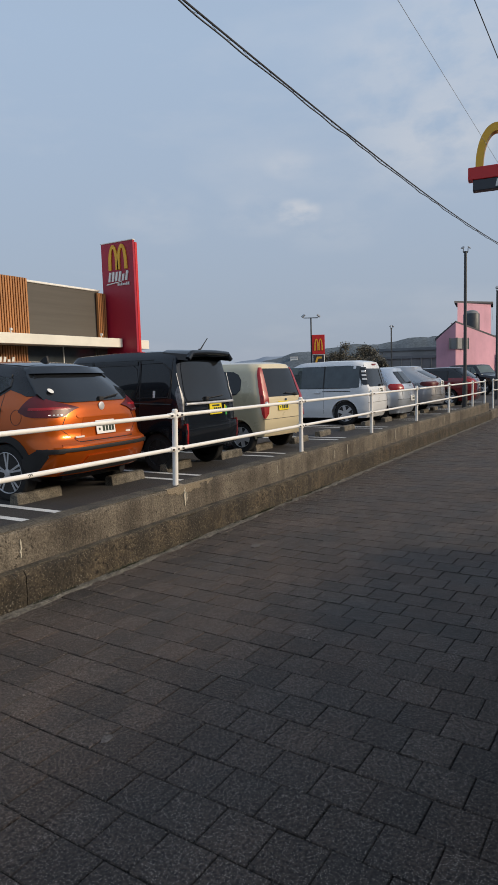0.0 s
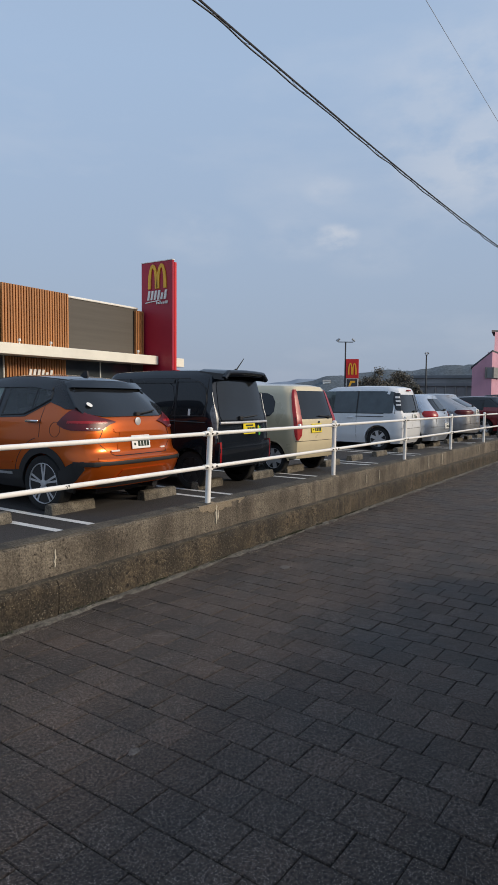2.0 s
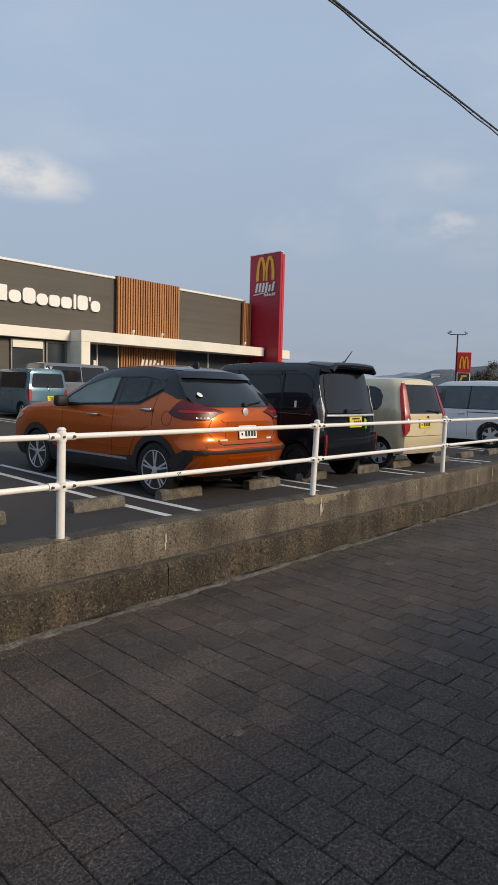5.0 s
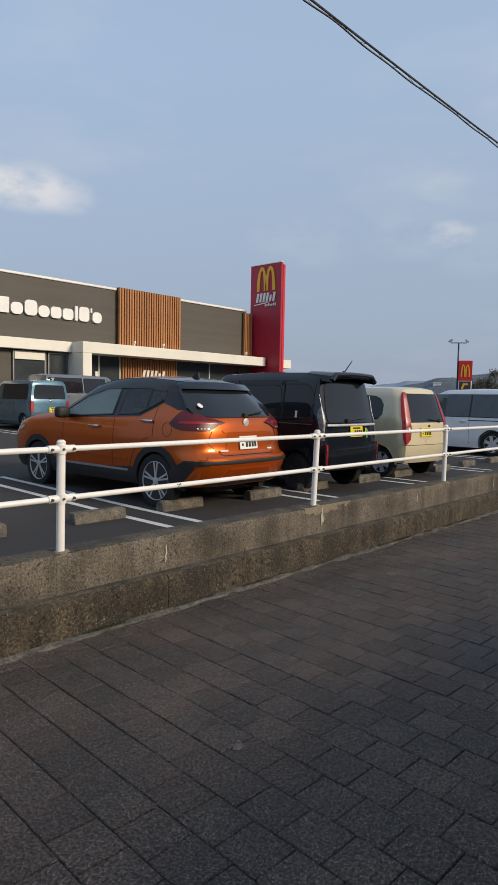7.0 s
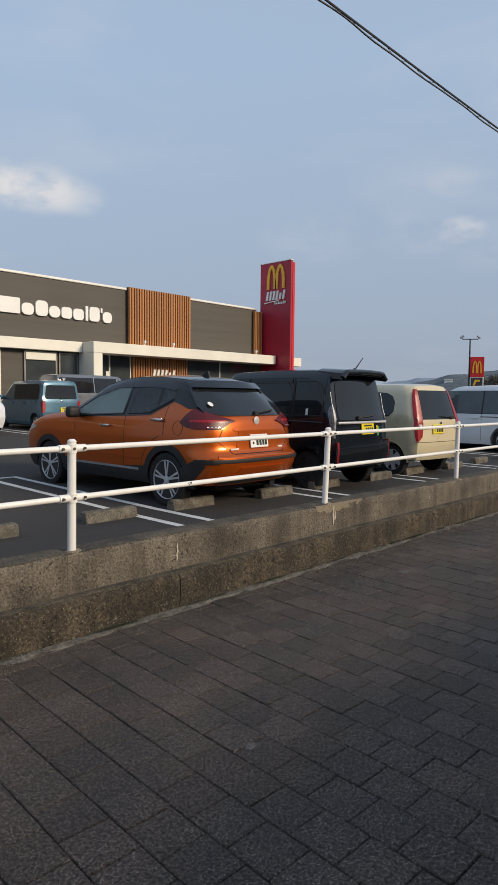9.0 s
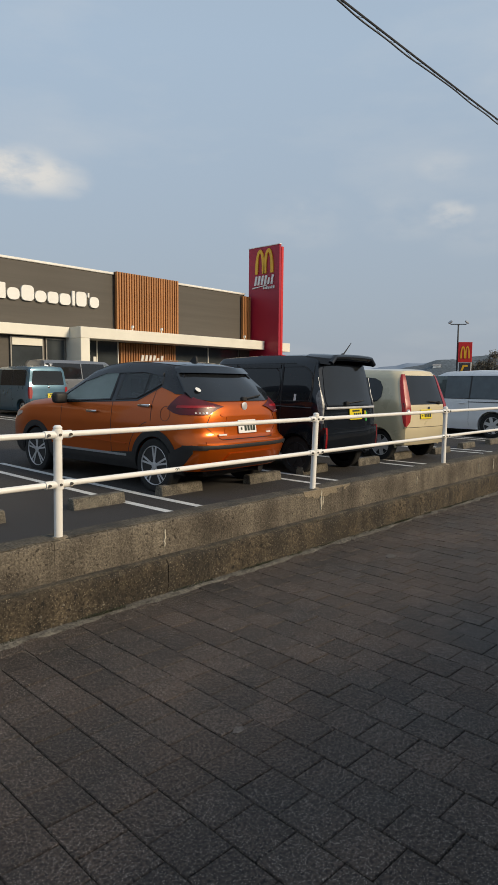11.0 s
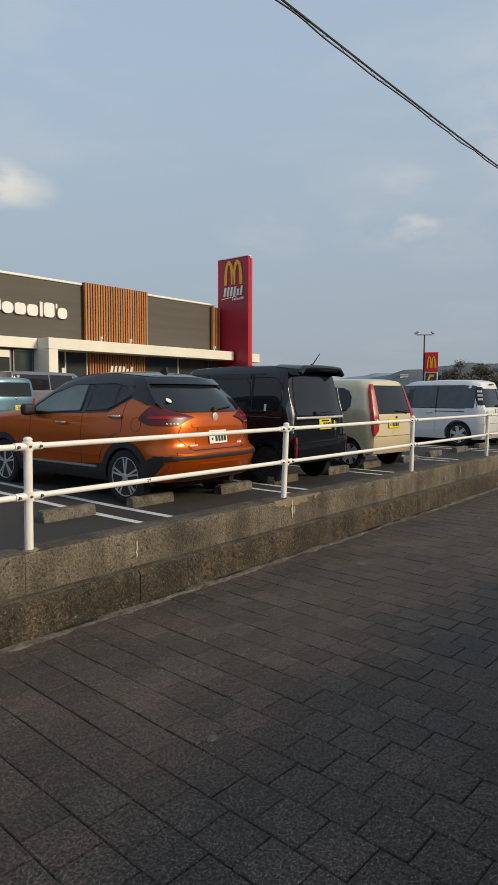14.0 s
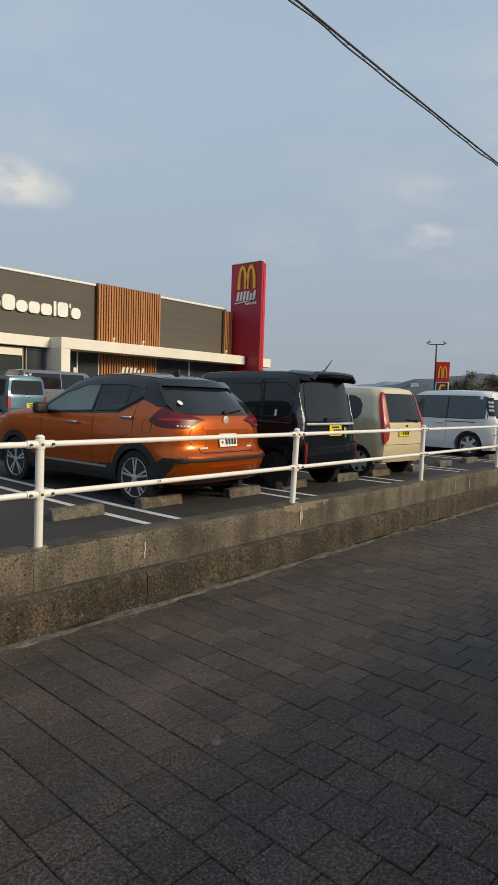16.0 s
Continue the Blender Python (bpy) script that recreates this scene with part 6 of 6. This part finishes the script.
ux, uy = Vector((math.cos(TURN), math.sin(TURN), 0)), Vector((-math.sin(TURN), math.cos(TURN), 0))
origin = Vector((-0.562, 2.297, 0))
for i in range(-60, 190):
    for j in range(-30, 40):
        p = origin + ux * (i + 0.5) * SIZE + uy * (j + 0.5 + 0.5 * (i % 2)) * SIZE
        if -1.28 < p.y < 4.95 and -12 < p.x < 32:
            d = (p - Vector((0.2, 2.6, 0))).length
            (near if d < 1.9 else far).append(p)
near.sort(key=lambda p: (p - Vector((0.2, 2.6, 0))).length)
far += near[290:]
rnd = random.Random(9)
for p in near[:290]:
    ob = new("paving_block", block)
    ob.parent = pavement
    ob.matrix_world = Matrix.Translation(p + Vector((0, 0, rnd.uniform(-0.0025, 0.002)))) @ Euler((rnd.gauss(0, 0.004), rnd.gauss(0, 0.004), TURN + rnd.gauss(0, 0.004))).to_matrix().to_4x4()
vs, fs = [], []
for p in far:
    k = len(vs)
    dz = rnd.uniform(-0.0025, 0.002)
    worn = min(1.0, max(0.0, ((p - Vector((0.2, 2.6, 0))).length - 4.0) / 5.0))      # joints further along are silted up
    for s, z in ((0.1095 + 0.001 * worn, -0.006 + 0.001 * worn), (0.1065 + 0.0015 * worn, 0.0)):
        for a, b in ((-1, -1), (1, -1), (1, 1), (-1, 1)):
            vs.append(p + ux * a * s + uy * b * (s + 0.0003) + Vector((0, 0, z + dz)))
    fs.append((k + 4, k + 5, k + 6, k + 7))
    fs += [(k + q, k + (q + 1) % 4, k + 4 + (q + 1) % 4, k + 4 + q) for q in range(4)]
me = bpy.data.meshes.new("paving")
me.from_pydata(vs, [], fs)
me.materials.append(M["paver"])
ob = new("paving", me)
ob.parent = pavement
tagged(ob, "joined run of paving blocks further along", kind="stuff")
part("bedding", box(-20, 20.6, 4.5, 4.86, -0.03, -0.006), M["grout"], pavement, "grey bedding at the edge blocks")
own = rough_run(-20, 20.6, 4.735, 4.86, -0.08, 0.01, 0.05, 0.022, 0.05)
part("mortar_strip", own, M["grout"], pavement, "grey mortar strip at the wall's foot")

# grit along the wall's foot, and pale spots on the blocks
own = bmesh.new()
rnd = random.Random(21)
for k in range(420):
    x = rnd.uniform(-2.5, 9) if k < 320 else rnd.uniform(-1.5, 1.2)
    y = 4.835 - abs(rnd.gauss(0, 0.05))
    r = rnd.uniform(0.0015, 0.005)
    q = bmesh.new()
    bmesh.ops.create_icosphere(q, subdivisions=1, radius=r)
    for v in q.verts:
        v.co = Vector((x, y, 0.012 + r * 0.3)) + Vector((v.co.x, v.co.y, v.co.z * 0.6)) * rnd.uniform(0.8, 1.2)
    own = join(own, q)
ob = part("grit", own, M["dust"], pavement, "loose pale grit along the wall")
tagged(ob, kind="stuff")
# chips of stone laid bare low on the wall
own = bmesh.new()
for k in range(420):
    x, z = rnd.uniform(-1.6, 5.5), 0.015 + abs(rnd.gauss(0, 0.055))
    if noise.noise(Vector((x * 1.6, 7.0, 0.0))) < rnd.uniform(-0.5, 0.35) or z > 0.2:
        continue
    r = rnd.uniform(0.004, 0.011)
    q = bmesh.new()
    bmesh.ops.create_icosphere(q, subdivisions=1, radius=r)
    for v in q.verts:
        v.co = Vector((x, 4.842 + noise.noise(Vector((x * 3.1, 14.3, z * 5))) * 0.018, z)) + Vector((v.co.x * 1.2, v.co.y * 0.7, v.co.z)) * rnd.uniform(0.75, 1.2)
    own = join(own, q)
tagged(part("chippings", own, M["stop"], wall, "stone chips bared low on the wall"), kind="stuff")
# tufts of moss and weed where wall and footway meet
vs, fs = [], []
while len(fs) < 2600:
    x = rnd.uniform(-1.6, 7.0)
    if noise.noise(Vector((x * 2.3, 1.0, 4.0))) + 0.4 * noise.noise(Vector((x * 9, 2.0, 4.0))) < rnd.uniform(-0.15, 0.5):
        continue
    y, a, ln = 4.825 - abs(rnd.gauss(0, 0.012)), rnd.uniform(0, math.tau), rnd.uniform(0.008, 0.03)
    d, k = Vector((math.cos(a) * 0.6, math.sin(a) * 0.6, 1)).normalized() * ln, len(vs)
    w = Vector((-math.sin(a), math.cos(a), 0)) * rnd.uniform(0.001, 0.003)
    b = Vector((x, y, 0.008))
    vs += [b - w, b + w, b + d * 0.6 + w, b + d, b + d * 0.6 - w]
    fs.append((k, k + 1, k + 2, k + 3, k + 4))
me = bpy.data.meshes.new("moss_tufts")
me.from_pydata(vs, [], fs)
me.materials.append(M["weed"])
ob = new("moss_tufts", me)
ob.parent = pavement
tagged(ob, "dark green moss and weed tufts at the wall's foot", kind="stuff")
# sandy drifts further out from the wall, thinning towards the road
vs, fs = [], []
while len(fs) < 8 * 9000:
    x = rnd.uniform(-2.5, 18)
    y = 4.78 - abs(rnd.gauss(0, 0.22 + 0.05 * max(0.0, x)))
    if noise.noise(Vector((x * 0.9, y * 2.2, 3.0))) + 0.25 * noise.noise(Vector((x * 5, y * 5, 1.0))) < rnd.uniform(-0.1, 0.45):
        continue
    r, k, a = rnd.uniform(0.0012, 0.0032) * (1.0 + 0.09 * max(0.0, x)), len(vs), rnd.uniform(0, 1.6)
    c, s = r * math.cos(a), r * math.sin(a)
    vs += [(x + c, y + s, 0.003), (x - s * 0.8, y + c * 0.8, 0.003), (x - c, y - s, 0.003), (x + s * 0.7, y - c * 0.7, 0.003), (x, y, 0.003 + r * 0.6), (x, y, -0.001)]
    fs += [(k + i, k + (i + 1) % 4, k + 4) for i in range(4)] + [(k + (i + 1) % 4, k + i, k + 5) for i in range(4)]
me = bpy.data.meshes.new("sand")
me.from_pydata(vs, [], fs)
me.materials.append(M["sand"])
ob = new("sand", me)
ob.parent = pavement
tagged(ob, "pale sand drifted out from the wall", kind="stuff")
for x, y, r in ((-0.205, 3.05, 0.034), (3.08, 4.12, 0.07), (0.9, 3.5, 0.014), (-0.62, 3.6, 0.012)):
    out = [(r * (1 + 0.35 * noise.noise(Vector((math.cos(a), math.sin(a), x)) * 2.2)) * math.cos(a), r * 0.7 * (1 + 0.35 * noise.noise(Vector((math.cos(a), math.sin(a), y)) * 2.2)) * math.sin(a)) for a in np.linspace(0, math.tau, 24, endpoint=False)]
    part("stain", shifted(prism(out, 0.006), pose(x, y, 0.0045, -90, 0, 20)), M["dust"], pavement, "pale dried stain")
